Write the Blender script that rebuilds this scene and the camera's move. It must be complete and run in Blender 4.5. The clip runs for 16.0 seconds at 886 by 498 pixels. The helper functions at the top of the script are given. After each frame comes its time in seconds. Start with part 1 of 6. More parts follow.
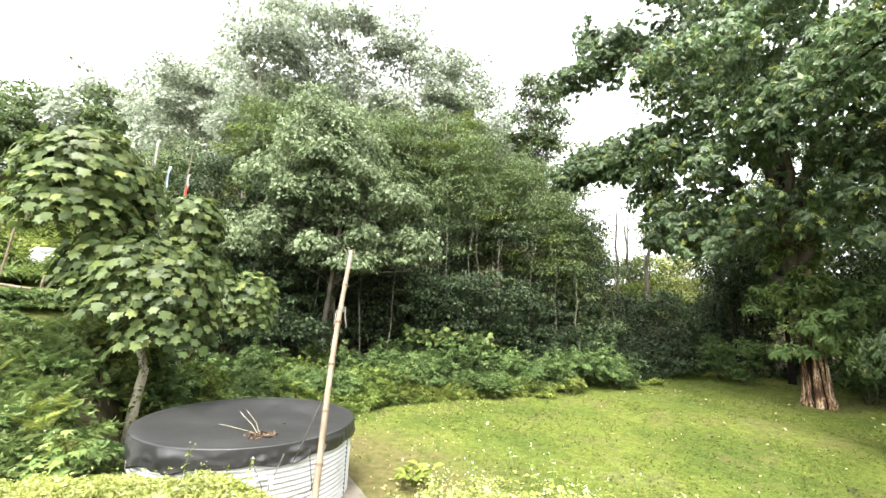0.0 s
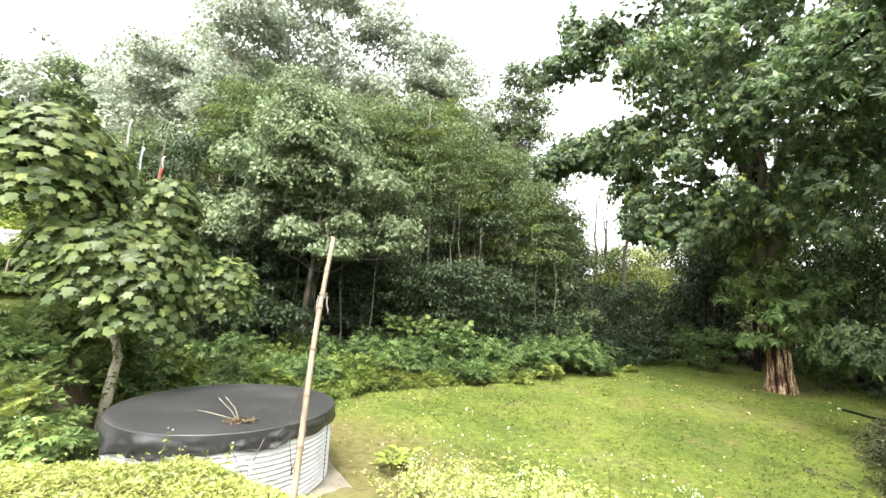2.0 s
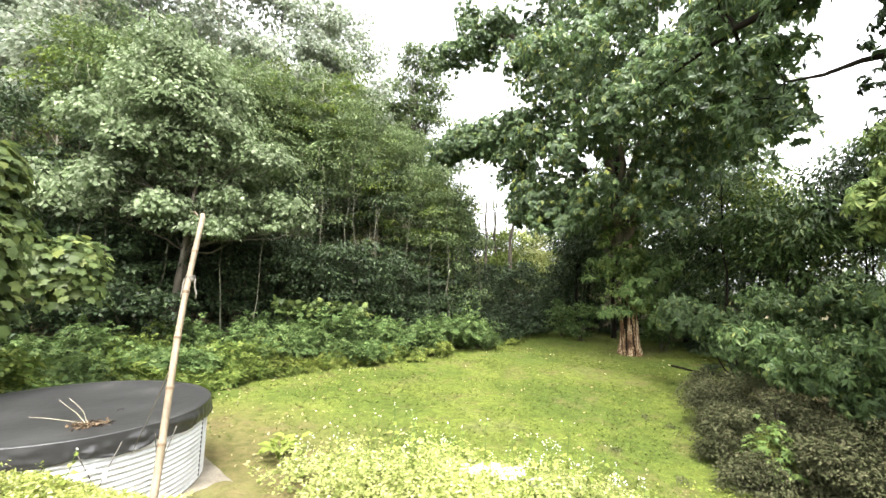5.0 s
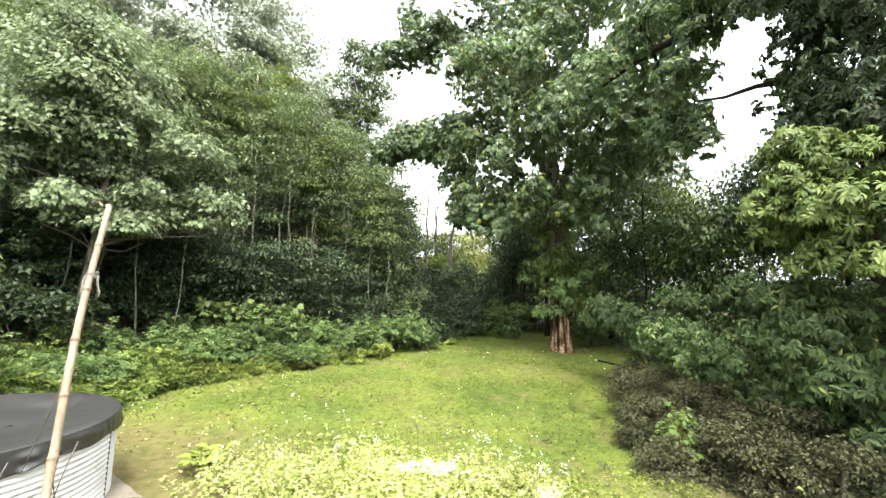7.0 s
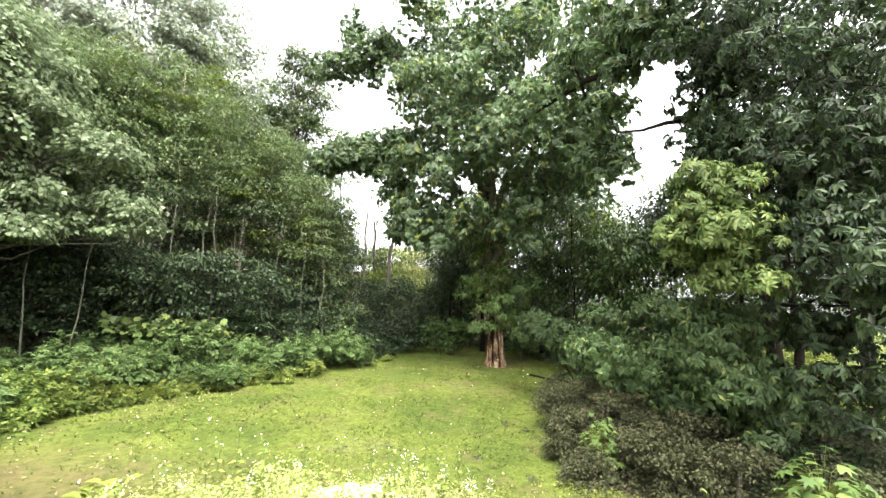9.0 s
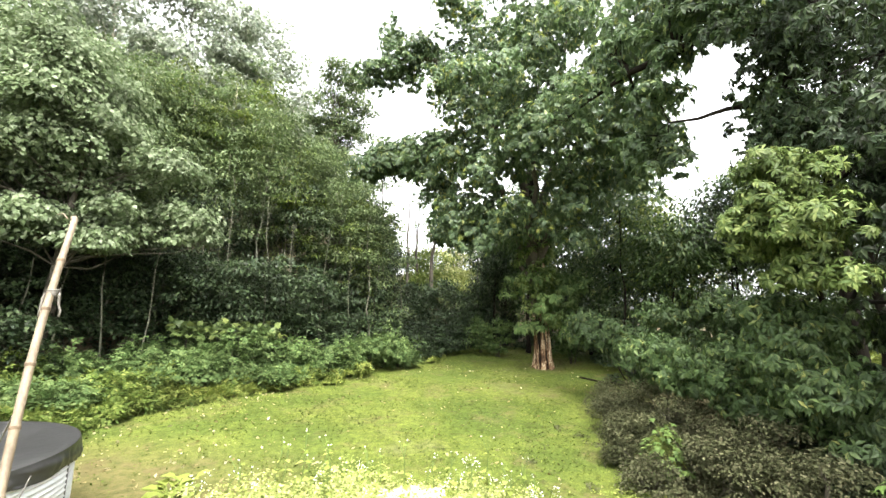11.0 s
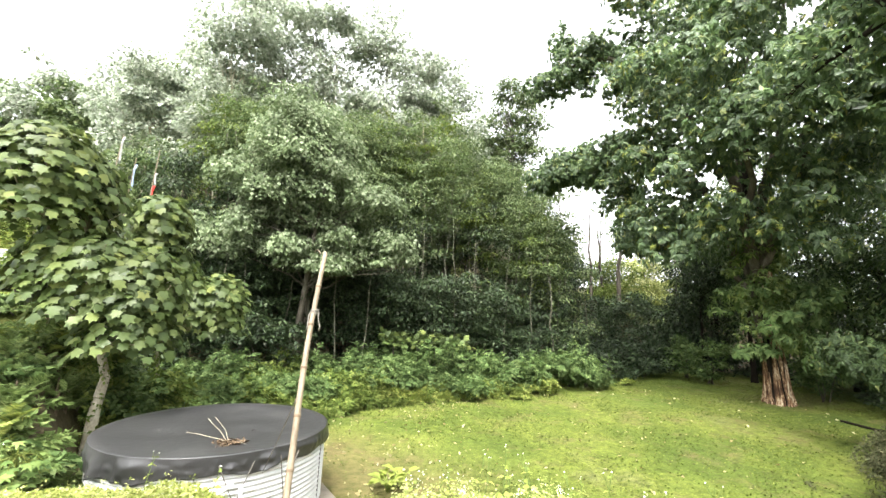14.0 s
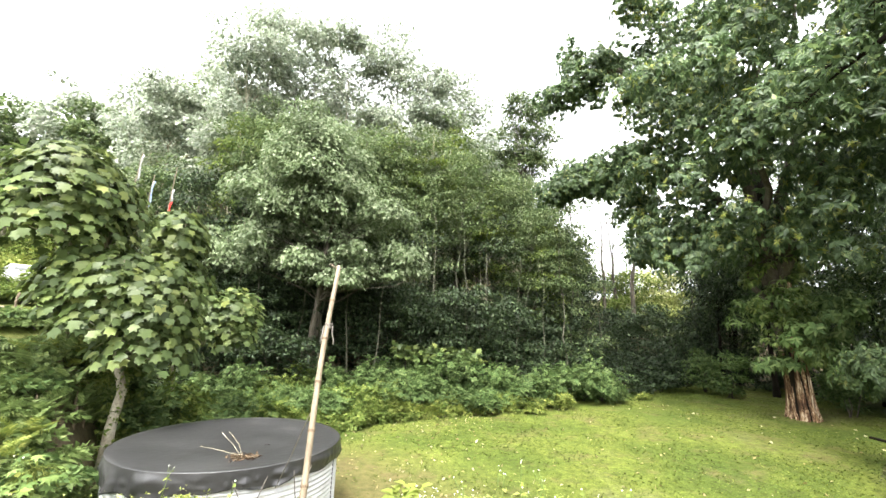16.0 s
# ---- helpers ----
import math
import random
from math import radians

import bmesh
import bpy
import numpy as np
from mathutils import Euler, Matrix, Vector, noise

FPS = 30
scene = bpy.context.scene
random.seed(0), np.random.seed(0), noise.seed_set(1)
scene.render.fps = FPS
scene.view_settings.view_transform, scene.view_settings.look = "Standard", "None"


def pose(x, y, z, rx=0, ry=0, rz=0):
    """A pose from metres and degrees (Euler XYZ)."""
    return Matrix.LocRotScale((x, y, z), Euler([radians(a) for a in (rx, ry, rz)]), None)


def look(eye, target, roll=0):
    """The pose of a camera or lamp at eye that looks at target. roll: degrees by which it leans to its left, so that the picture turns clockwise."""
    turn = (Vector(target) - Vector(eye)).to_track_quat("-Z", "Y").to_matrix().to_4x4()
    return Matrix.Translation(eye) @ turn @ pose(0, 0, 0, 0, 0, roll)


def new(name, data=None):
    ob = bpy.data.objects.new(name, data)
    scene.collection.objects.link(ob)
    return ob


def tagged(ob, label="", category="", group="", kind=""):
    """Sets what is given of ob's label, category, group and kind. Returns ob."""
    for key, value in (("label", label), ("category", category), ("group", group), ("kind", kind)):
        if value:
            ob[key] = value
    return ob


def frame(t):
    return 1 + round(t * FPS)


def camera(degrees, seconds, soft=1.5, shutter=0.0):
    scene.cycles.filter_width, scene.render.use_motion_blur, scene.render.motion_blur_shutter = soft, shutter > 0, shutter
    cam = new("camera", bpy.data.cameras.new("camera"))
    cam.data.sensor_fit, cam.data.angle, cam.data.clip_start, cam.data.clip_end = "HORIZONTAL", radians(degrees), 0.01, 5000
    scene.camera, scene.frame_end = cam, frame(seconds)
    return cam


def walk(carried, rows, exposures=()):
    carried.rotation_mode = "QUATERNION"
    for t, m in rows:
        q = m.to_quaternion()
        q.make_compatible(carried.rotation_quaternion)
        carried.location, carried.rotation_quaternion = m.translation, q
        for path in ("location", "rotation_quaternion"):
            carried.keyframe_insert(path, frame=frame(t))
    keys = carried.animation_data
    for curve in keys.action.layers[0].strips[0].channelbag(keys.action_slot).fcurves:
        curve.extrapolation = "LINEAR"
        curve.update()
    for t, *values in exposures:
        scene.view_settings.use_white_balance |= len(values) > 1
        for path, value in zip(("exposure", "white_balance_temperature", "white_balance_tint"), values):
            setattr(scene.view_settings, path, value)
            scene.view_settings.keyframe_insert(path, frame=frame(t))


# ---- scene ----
EYE = 3.3
cam = camera(94.46, 16.0)
PATH = [
    (0.0, pose(-0.000, 0.000, EYE + 0.000, 99.31, -2.57, -0.42)),
    (0.5, pose(-0.022, 0.016, EYE + 0.003, 98.44, -3.79, 1.99)),
    (1.0, pose(-0.024, 0.005, EYE + 0.000, 97.59, -3.54, 0.97)),
    (1.5, pose(-0.012, -0.009, EYE + 0.006, 97.69, -2.75, -0.22)),
    (2.0, pose(-0.002, -0.032, EYE + -0.008, 97.78, -2.98, -3.02)),
    (2.5, pose(0.020, -0.054, EYE + -0.007, 97.74, -2.81, -5.73)),
    (3.0, pose(0.028, -0.051, EYE + -0.013, 97.53, -1.65, -7.29)),
    (3.5, pose(0.040, -0.042, EYE + -0.017, 97.08, -2.12, -9.82)),
    (4.0, pose(0.054, -0.016, EYE + -0.017, 96.69, -2.30, -12.76)),
    (4.2, pose(0.077, -0.064, EYE + -0.006, 96.22, -2.22, -13.79)),
    (6.3, pose(0.072, -0.090, EYE + -0.037, 96.09, -1.77, -22.53)),
    (6.5, pose(0.107, -0.100, EYE + -0.036, 96.11, -1.84, -23.43)),
    (7.0, pose(0.135, -0.115, EYE + -0.045, 96.22, -1.53, -25.48)),
    (7.5, pose(0.159, -0.131, EYE + -0.049, 96.77, -1.84, -27.58)),
    (8.0, pose(0.182, -0.140, EYE + -0.055, 97.70, -2.08, -30.05)),
    (8.5, pose(0.208, -0.136, EYE + -0.054, 98.03, -1.78, -31.74)),
    (8.7, pose(0.225, -0.135, EYE + -0.051, 98.34, -1.80, -32.80)),
    (9.75, pose(0.200, -0.080, EYE + -0.056, 98.62, -1.40, -34.90)),
    (10.8, pose(0.148, -0.014, EYE + -0.059, 98.76, -0.98, -29.76)),
    (11.0, pose(0.113, 0.003, EYE + -0.053, 98.70, -1.11, -28.24)),
    (11.5, pose(0.098, -0.008, EYE + -0.055, 98.72, -1.00, -24.34)),
    (12.0, pose(0.094, -0.023, EYE + -0.038, 98.81, -0.94, -18.92)),
    (12.5, pose(0.070, -0.010, EYE + -0.037, 99.16, -1.24, -12.60)),
    (13.0, pose(0.052, 0.004, EYE + -0.019, 99.35, -1.59, -9.10)),
    (13.5, pose(0.019, 0.031, EYE + -0.022, 99.50, -1.88, -6.27)),
    (14.0, pose(0.011, 0.007, EYE + -0.008, 99.85, -2.29, -3.65)),
    (14.5, pose(0.009, 0.001, EYE + -0.005, 100.37, -1.92, -3.00)),
    (15.0, pose(0.007, 0.006, EYE + -0.010, 100.90, -1.84, -3.21)),
    (15.5, pose(-0.000, 0.004, EYE + -0.003, 101.15, -2.01, -2.30)),
    (16.0, pose(-0.004, -0.002, EYE + -0.005, 101.54, -2.12, -2.07)),
]
walk(cam, PATH, exposures=[(0.0, 3.02), (16.0, 3.02)])

# ---- daylight: bright thin overcast ----
SUN_AZ, SUN_EL = 200.0, 64.0
world = bpy.data.worlds.new("overcast_sky")
scene.world = world
world.use_nodes = True
wn, wl = world.node_tree.nodes, world.node_tree.links
sky = wn.new("ShaderNodeTexSky")
sky.sky_type = "NISHITA"
sky.sun_disc = False
sky.sun_elevation, sky.sun_rotation = radians(SUN_EL), radians(SUN_AZ)
sky.dust_density, sky.air_density = 4.0, 1.0
soften = wn.new("ShaderNodeHueSaturation")
soften.inputs["Saturation"].default_value = 0.10
wl.new(sky.outputs[0], soften.inputs["Color"])
back = wn["Background"]
back.inputs[1].default_value = 0.15
wl.new(soften.outputs[0], back.inputs[0])

sun_data = bpy.data.lights.new("sun", "SUN")
sun_data.energy, sun_data.angle, sun_data.color = 0.75, radians(18), (1.0, 0.97, 0.92)
sun = new("sun", sun_data)
sa, se = radians(SUN_AZ), radians(SUN_EL)
sun.matrix_world = look((40 * math.sin(sa) * math.cos(se), 40 * math.cos(sa) * math.cos(se), 40 * math.sin(se)), (0, 0, 0))


# ---- materials ----
def node_material(name):
    m = bpy.data.materials.new(name)
    m.use_nodes = True
    n, l = m.node_tree.nodes, m.node_tree.links
    return m, n, l, n["Principled BSDF"], n["Material Output"]


def ramp(n, stops):
    r = n.new("ShaderNodeValToRGB")
    e = r.color_ramp.elements
    while len(e) < len(stops):
        e.new(0.5)
    for k, (p, c) in zip(e, stops):
        k.position, k.color = p, (*c, 1)
    return r


def noise_tex(n, l, scale, detail=4.0, coords=None, rough=0.55):
    t = n.new("ShaderNodeTexNoise")
    t.inputs["Scale"].default_value, t.inputs["Detail"].default_value, t.inputs["Roughness"].default_value = scale, detail, rough
    if coords is not None:
        l.new(coords, t.inputs["Vector"])
    return t


def position(n):
    return n.new("ShaderNodeNewGeometry").outputs["Position"]


def leaf_material(name, stops, rough=0.45, through_light=0.3, patch=0.6, loose=False, sheen=0.25):
    """Leaves: hue varies leaf by leaf and in patches over the plant; thin enough to let light through."""
    m, n, l, bsdf, out = node_material(name)
    geo = n.new("ShaderNodeNewGeometry")
    col = ramp(n, stops)
    if loose:
        info = n.new("ShaderNodeObjectInfo")
        l.new(info.outputs["Random"], col.inputs[0])
    else:
        l.new(geo.outputs["Random Per Island"], col.inputs[0])
    big = noise_tex(n, l, 0.55, 2.0, geo.outputs["Position"])
    fine = noise_tex(n, l, 60.0, 2.0, geo.outputs["Position"])
    scale = n.new("ShaderNodeMapRange")
    scale.inputs[1].default_value, scale.inputs[2].default_value = 0.3, 0.7
    scale.inputs[3].default_value, scale.inputs[4].default_value = 1 - 0.5 * patch, 1 + 0.5 * patch
    l.new(big.outputs["Fac"], scale.inputs[0])
    veins = n.new("ShaderNodeMapRange")
    veins.inputs[3].default_value, veins.inputs[4].default_value = 0.82, 1.18
    l.new(fine.outputs["Fac"], veins.inputs[0])
    both = n.new("ShaderNodeMath")
    both.operation = "MULTIPLY"
    l.new(scale.outputs[0], both.inputs[0])
    l.new(veins.outputs[0], both.inputs[1])
    tint = n.new("ShaderNodeVectorMath")
    tint.operation = "SCALE"
    l.new(col.outputs[0], tint.inputs[0])
    l.new(both.outputs[0], tint.inputs["Scale"])
    l.new(tint.outputs[0], bsdf.inputs["Base Color"])
    bsdf.inputs["Roughness"].default_value = rough
    bsdf.inputs["Specular IOR Level"].default_value = sheen
    glow = n.new("ShaderNodeBsdfTranslucent")
    l.new(tint.outputs[0], glow.inputs["Color"])
    mix = n.new("ShaderNodeMixShader")
    mix.inputs[0].default_value = through_light
    l.new(bsdf.outputs[0], mix.inputs[1])
    l.new(glow.outputs[0], mix.inputs[2])
    l.new(mix.outputs[0], out.inputs[0])
    return m


def rough_material(name, stops, scale, rough=0.85, bump=0.4, bump_scale=None, stretch=None, metal=0.0, spread=(0.3, 0.7), dist=0.02):
    """A surface with broad stains and fine grain."""
    m, n, l, bsdf, out = node_material(name)
    co = n.new("ShaderNodeTexCoord").outputs["Object"]
    if stretch:
        mp = n.new("ShaderNodeMapping")
        mp.inputs["Scale"].default_value = stretch
        l.new(co, mp.inputs[0])
        co = mp.outputs[0]
    a = noise_tex(n, l, scale, 6.0, co, 0.65)
    b = noise_tex(n, l, scale * 9, 4.0, co)
    mix = n.new("ShaderNodeMix")
    mix.inputs[0].default_value = 0.35
    l.new(a.outputs["Fac"], mix.inputs[2])
    l.new(b.outputs["Fac"], mix.inputs[3])
    fit = n.new("ShaderNodeMapRange")
    fit.inputs[1].default_value, fit.inputs[2].default_value = spread
    l.new(mix.outputs[0], fit.inputs[0])
    col = ramp(n, stops)
    l.new(fit.outputs[0], col.inputs[0])
    l.new(col.outputs[0], bsdf.inputs["Base Color"])
    bsdf.inputs["Roughness"].default_value, bsdf.inputs["Metallic"].default_value = rough, metal
    bsdf.inputs["Specular IOR Level"].default_value = 0.5 if rough < 0.7 else 0.12
    bp = n.new("ShaderNodeBump")
    bp.inputs["Strength"].default_value, bp.inputs["Distance"].default_value = bump, dist
    h = noise_tex(n, l, bump_scale or scale * 4, 5.0, co, 0.6)
    l.new(h.outputs["Fac"], bp.inputs["Height"])
    l.new(bp.outputs[0], bsdf.inputs["Normal"])
    return m


LEAF_FOREST = leaf_material("forest_leaf", [(0, (0.048, 0.076, 0.025)), (0.6, (0.092, 0.130, 0.048)), (1, (0.180, 0.216, 0.093))], 0.5, 0.45)
LEAF_FRESH = leaf_material("fresh_leaf", [(0, (0.058, 0.092, 0.018)), (0.6, (0.112, 0.152, 0.033)), (1, (0.195, 0.225, 0.060))], 0.55, 0.38, sheen=0.1)
LEAF_PALE = leaf_material("pale_leaf", [(0, (0.073, 0.104, 0.044)), (0.5, (0.134, 0.175, 0.083)), (1, (0.269, 0.312, 0.197))], 0.5, 0.45, sheen=0.15)
# distance haze is mixed into this leaf colour as a pale grey-green
LEAF_TALL_HAZED = leaf_material("hazed_tall_leaf", [(0, (0.132, 0.164, 0.104)), (0.5, (0.242, 0.281, 0.194)), (1, (0.441, 0.456, 0.389))], 0.45, 0.6, sheen=0.4)
LEAF_DARK = leaf_material("glossy_dark_leaf", [(0, (0.047, 0.078, 0.034)), (0.7, (0.097, 0.149, 0.060)), (0.93, (0.158, 0.216, 0.084)), (1, (0.304, 0.335, 0.109))], 0.40, 0.5, sheen=0.34)
LEAF_TIP = leaf_material("young_shoot_leaf", [(0, (0.120, 0.160, 0.030)), (0.6, (0.220, 0.250, 0.050)), (1, (0.330, 0.330, 0.090))], 0.45, 0.45, sheen=0.25)
LEAF_BRIGHT = leaf_material("large_bright_leaf", [(0, (0.057, 0.090, 0.023)), (0.6, (0.105, 0.149, 0.041)), (1, (0.194, 0.233, 0.074))], 0.42, sheen=0.14)
LEAF_BANK = leaf_material("bank_plant_leaf", [(0, (0.063, 0.094, 0.026)), (0.6, (0.111, 0.156, 0.047)), (1, (0.195, 0.236, 0.084))], 0.55, 0.38, sheen=0.15)
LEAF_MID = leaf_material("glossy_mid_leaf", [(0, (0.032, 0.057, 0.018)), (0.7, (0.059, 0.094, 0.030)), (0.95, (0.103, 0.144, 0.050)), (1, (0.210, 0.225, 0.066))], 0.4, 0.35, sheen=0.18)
# green and brown leaves, darkened in colour for the shade under the canopy
LEAF_SHADE = leaf_material("shade_darkened_leaf", [(0, (0.020, 0.023, 0.011)), (0.35, (0.021, 0.038, 0.015)), (0.75, (0.038, 0.061, 0.022)), (1, (0.072, 0.099, 0.041))], 0.55)
LEAF_SHRUB = leaf_material("shrub_leaf", [(0, (0.049, 0.084, 0.026)), (0.6, (0.092, 0.141, 0.045)), (1, (0.153, 0.202, 0.074))], 0.6, 0.38, sheen=0.12)
LEAF_FERN = leaf_material("fern_leaf", [(0, (0.095, 0.130, 0.026)), (0.6, (0.170, 0.205, 0.044)), (1, (0.280, 0.300, 0.082))], 0.55, 0.38, sheen=0.15)
LEAF_LIME = leaf_material("groundcover_leaf", [(0, (0.150, 0.185, 0.040)), (0.6, (0.270, 0.300, 0.075)), (0.92, (0.400, 0.400, 0.140)), (1, (0.480, 0.430, 0.300))], 0.5, 0.35)
LEAF_WEED = leaf_material("weed_leaf", [(0, (0.130, 0.160, 0.040)), (0.6, (0.270, 0.300, 0.090)), (1, (0.480, 0.480, 0.220))], 0.55, 0.35, sheen=0.15)
LEAF_PURPLE = leaf_material("dusky_shrub_leaf", [(0, (0.040, 0.046, 0.020)), (0.6, (0.072, 0.076, 0.036)), (1, (0.112, 0.106, 0.060))], 0.6, 0.25, sheen=0.06)
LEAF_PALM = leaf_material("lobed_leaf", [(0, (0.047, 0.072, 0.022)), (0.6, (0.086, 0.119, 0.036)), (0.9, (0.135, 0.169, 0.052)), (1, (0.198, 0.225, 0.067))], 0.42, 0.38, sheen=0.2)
# paler copy for upper leaves: young yellow-green, plus light from above painted in
LEAF_PALM_LOOSE = leaf_material("lobed_leaf_young_lit", [(0, (0.061, 0.092, 0.024)), (0.6, (0.112, 0.147, 0.039)), (0.9, (0.165, 0.197, 0.054)), (1, (0.225, 0.247, 0.076))], 0.42, 0.40, loose=True, sheen=0.2)
LEAF_SAPLING = leaf_material("sapling_leaf", [(0, (0.070, 0.118, 0.030)), (0.6, (0.125, 0.188, 0.050)), (1, (0.205, 0.270, 0.080))], 0.5, 0.38, loose=True, sheen=0.2)
LEAF_DRY = leaf_material("fallen_leaf", [(0, (0.180, 0.140, 0.060)), (0.6, (0.280, 0.245, 0.120)), (1, (0.430, 0.400, 0.260))], 0.6, 0.15)
PETAL = leaf_material("white_petal", [(0, (0.70, 0.72, 0.62)), (1, (0.85, 0.86, 0.80))], 0.6, 0.3)
BARK = rough_material("grey_bark", [(0, (0.028, 0.024, 0.018)), (0.5, (0.070, 0.060, 0.045)), (1, (0.150, 0.138, 0.112))], 5.0, 0.9, 0.7, 14.0, (1, 1, 0.25))
BARK_STEM = rough_material("green_grey_bark", [(0, (0.050, 0.048, 0.033)), (0.5, (0.108, 0.104, 0.076)), (1, (0.194, 0.191, 0.148))], 6.0, 0.9, 0.5, 16.0, (1, 1, 0.25))
# near-black base: the shade on trunks under the canopy is in the colour
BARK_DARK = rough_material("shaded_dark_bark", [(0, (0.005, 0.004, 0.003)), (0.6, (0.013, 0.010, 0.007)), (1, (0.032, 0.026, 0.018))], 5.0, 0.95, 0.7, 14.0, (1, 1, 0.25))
BARK_PALE = rough_material("pale_lichen_bark", [(0, (0.114, 0.095, 0.064)), (0.42, (0.273, 0.242, 0.176)), (1, (0.493, 0.459, 0.368))], 6.0, 0.9, 0.6, 16.0, (1, 1, 0.4))
BARK_RED = rough_material("flaking_red_bark", [(0, (0.030, 0.016, 0.009)), (0.34, (0.078, 0.042, 0.023)), (0.52, (0.150, 0.086, 0.046)), (0.66, (0.300, 0.205, 0.120)), (1, (0.600, 0.500, 0.360))], 7.0, 0.9, 1.0, 16.0, (1, 1, 0.16), dist=0.06, spread=(0.38, 0.62))
BAMBOO = rough_material("weathered_bamboo", [(0, (0.067, 0.047, 0.029)), (0.5, (0.147, 0.112, 0.070)), (1, (0.260, 0.207, 0.138))], 4.0, 0.6, 0.25, 30.0, (3, 3, 0.3))
BAMBOO_JOINT = rough_material("bamboo_joint", [(0, (0.055, 0.040, 0.026)), (1, (0.170, 0.125, 0.080))], 20.0, 0.8)
ROPE = rough_material("grey_rope", [(0, (0.09, 0.08, 0.07)), (1, (0.24, 0.22, 0.19))], 40.0)
SOIL = rough_material("damp_soil", [(0, (0.060, 0.045, 0.030)), (1, (0.200, 0.150, 0.100))], 4.0)
STONE = rough_material("pale_stone", [(0, (0.240, 0.220, 0.190)), (1, (0.500, 0.470, 0.420))], 7.0, 0.85, 0.5)
CONCRETE = rough_material("worn_concrete", [(0, (0.095, 0.082, 0.062)), (1, (0.230, 0.205, 0.165))], 3.0, 0.9, 0.4)
TIN = rough_material("whitened_corrugated_steel", [(0, (0.400, 0.400, 0.385)), (0.4, (0.540, 0.545, 0.535)), (1, (0.640, 0.645, 0.640))], 2.0, 0.42, 0.05, 30.0)
STEEL_EDGE = rough_material("dark_steel_strap", [(0, (0.05, 0.05, 0.05)), (1, (0.16, 0.16, 0.16))], 8.0, 0.5)
PLASTIC_WHITE = rough_material("white_plastic_pipe", [(0, (0.62, 0.62, 0.60)), (1, (0.80, 0.80, 0.78))], 5.0, 0.35, 0.05)
TIMBER = rough_material("weathered_log", [(0, (0.100, 0.065, 0.040)), (0.5, (0.230, 0.160, 0.105)), (1, (0.380, 0.300, 0.220))], 3.0, 0.85, 0.6, 12.0, (0.25, 3, 3))
PLASTER = rough_material("white_plaster", [(0, (0.56, 0.55, 0.51)), (1, (0.80, 0.79, 0.76))], 2.0, 0.8, 0.2)
BLUE_SHEET = rough_material("blue_tarpaulin", [(0, (0.010, 0.200, 0.480)), (1, (0.030, 0.340, 0.680))], 2.0, 0.4, 0.2)
CLOTH_RED = rough_material("red_cloth", [(0, (0.42, 0.035, 0.030)), (1, (0.62, 0.080, 0.060))], 6.0, 0.8, 0.2)
CLOTH_WHITE = rough_material("white_cloth", [(0, (0.26, 0.26, 0.25)), (1, (0.38, 0.38, 0.37))], 6.0, 0.8, 0.2)
CLOTH_BLUE = rough_material("blue_grey_cloth", [(0, (0.20, 0.25, 0.36)), (1, (0.36, 0.42, 0.55))], 6.0, 0.8, 0.2)
CAR_PAINT = rough_material("white_car_paint", [(0, (0.46, 0.47, 0.48)), (1, (0.56, 0.56, 0.56))], 1.0, 0.35, 0.0)
RUBBER = rough_material("dark_rubber", [(0, (0.015, 0.015, 0.015)), (1, (0.05, 0.05, 0.05))], 8.0, 0.8)
# the grey stands for sky reflected in the car windows
GLASS_SKY_GREY = rough_material("sky_grey_window_glass", [(0, (0.16, 0.17, 0.18)), (1, (0.28, 0.29, 0.30))], 1.0, 0.08, 0.0)


def tarp_material():
    m, n, l, bsdf, out = node_material("black_tarpaulin")
    co = n.new("ShaderNodeTexCoord").outputs["Object"]
    dust = noise_tex(n, l, 1.1, 5.0, co, 0.6)
    col = ramp(n, [(0.25, (0.017, 0.0168, 0.0165)), (0.6, (0.028, 0.0275, 0.027)), (0.8, (0.054, 0.052, 0.049))])
    l.new(dust.outputs["Fac"], col.inputs[0])
    l.new(col.outputs[0], bsdf.inputs["Base Color"])
    gloss = n.new("ShaderNodeMapRange")
    gloss.inputs[3].default_value, gloss.inputs[4].default_value = 0.28, 0.52
    l.new(dust.outputs["Fac"], gloss.inputs[0])
    l.new(gloss.outputs[0], bsdf.inputs["Roughness"])
    weave = noise_tex(n, l, 9.0, 4.0, co)
    bp = n.new("ShaderNodeBump")
    bp.inputs["Strength"].default_value, bp.inputs["Distance"].default_value = 0.25, 0.02
    l.new(weave.outputs["Fac"], bp.inputs["Height"])
    l.new(bp.outputs[0], bsdf.inputs["Normal"])
    return m


TARP = tarp_material()


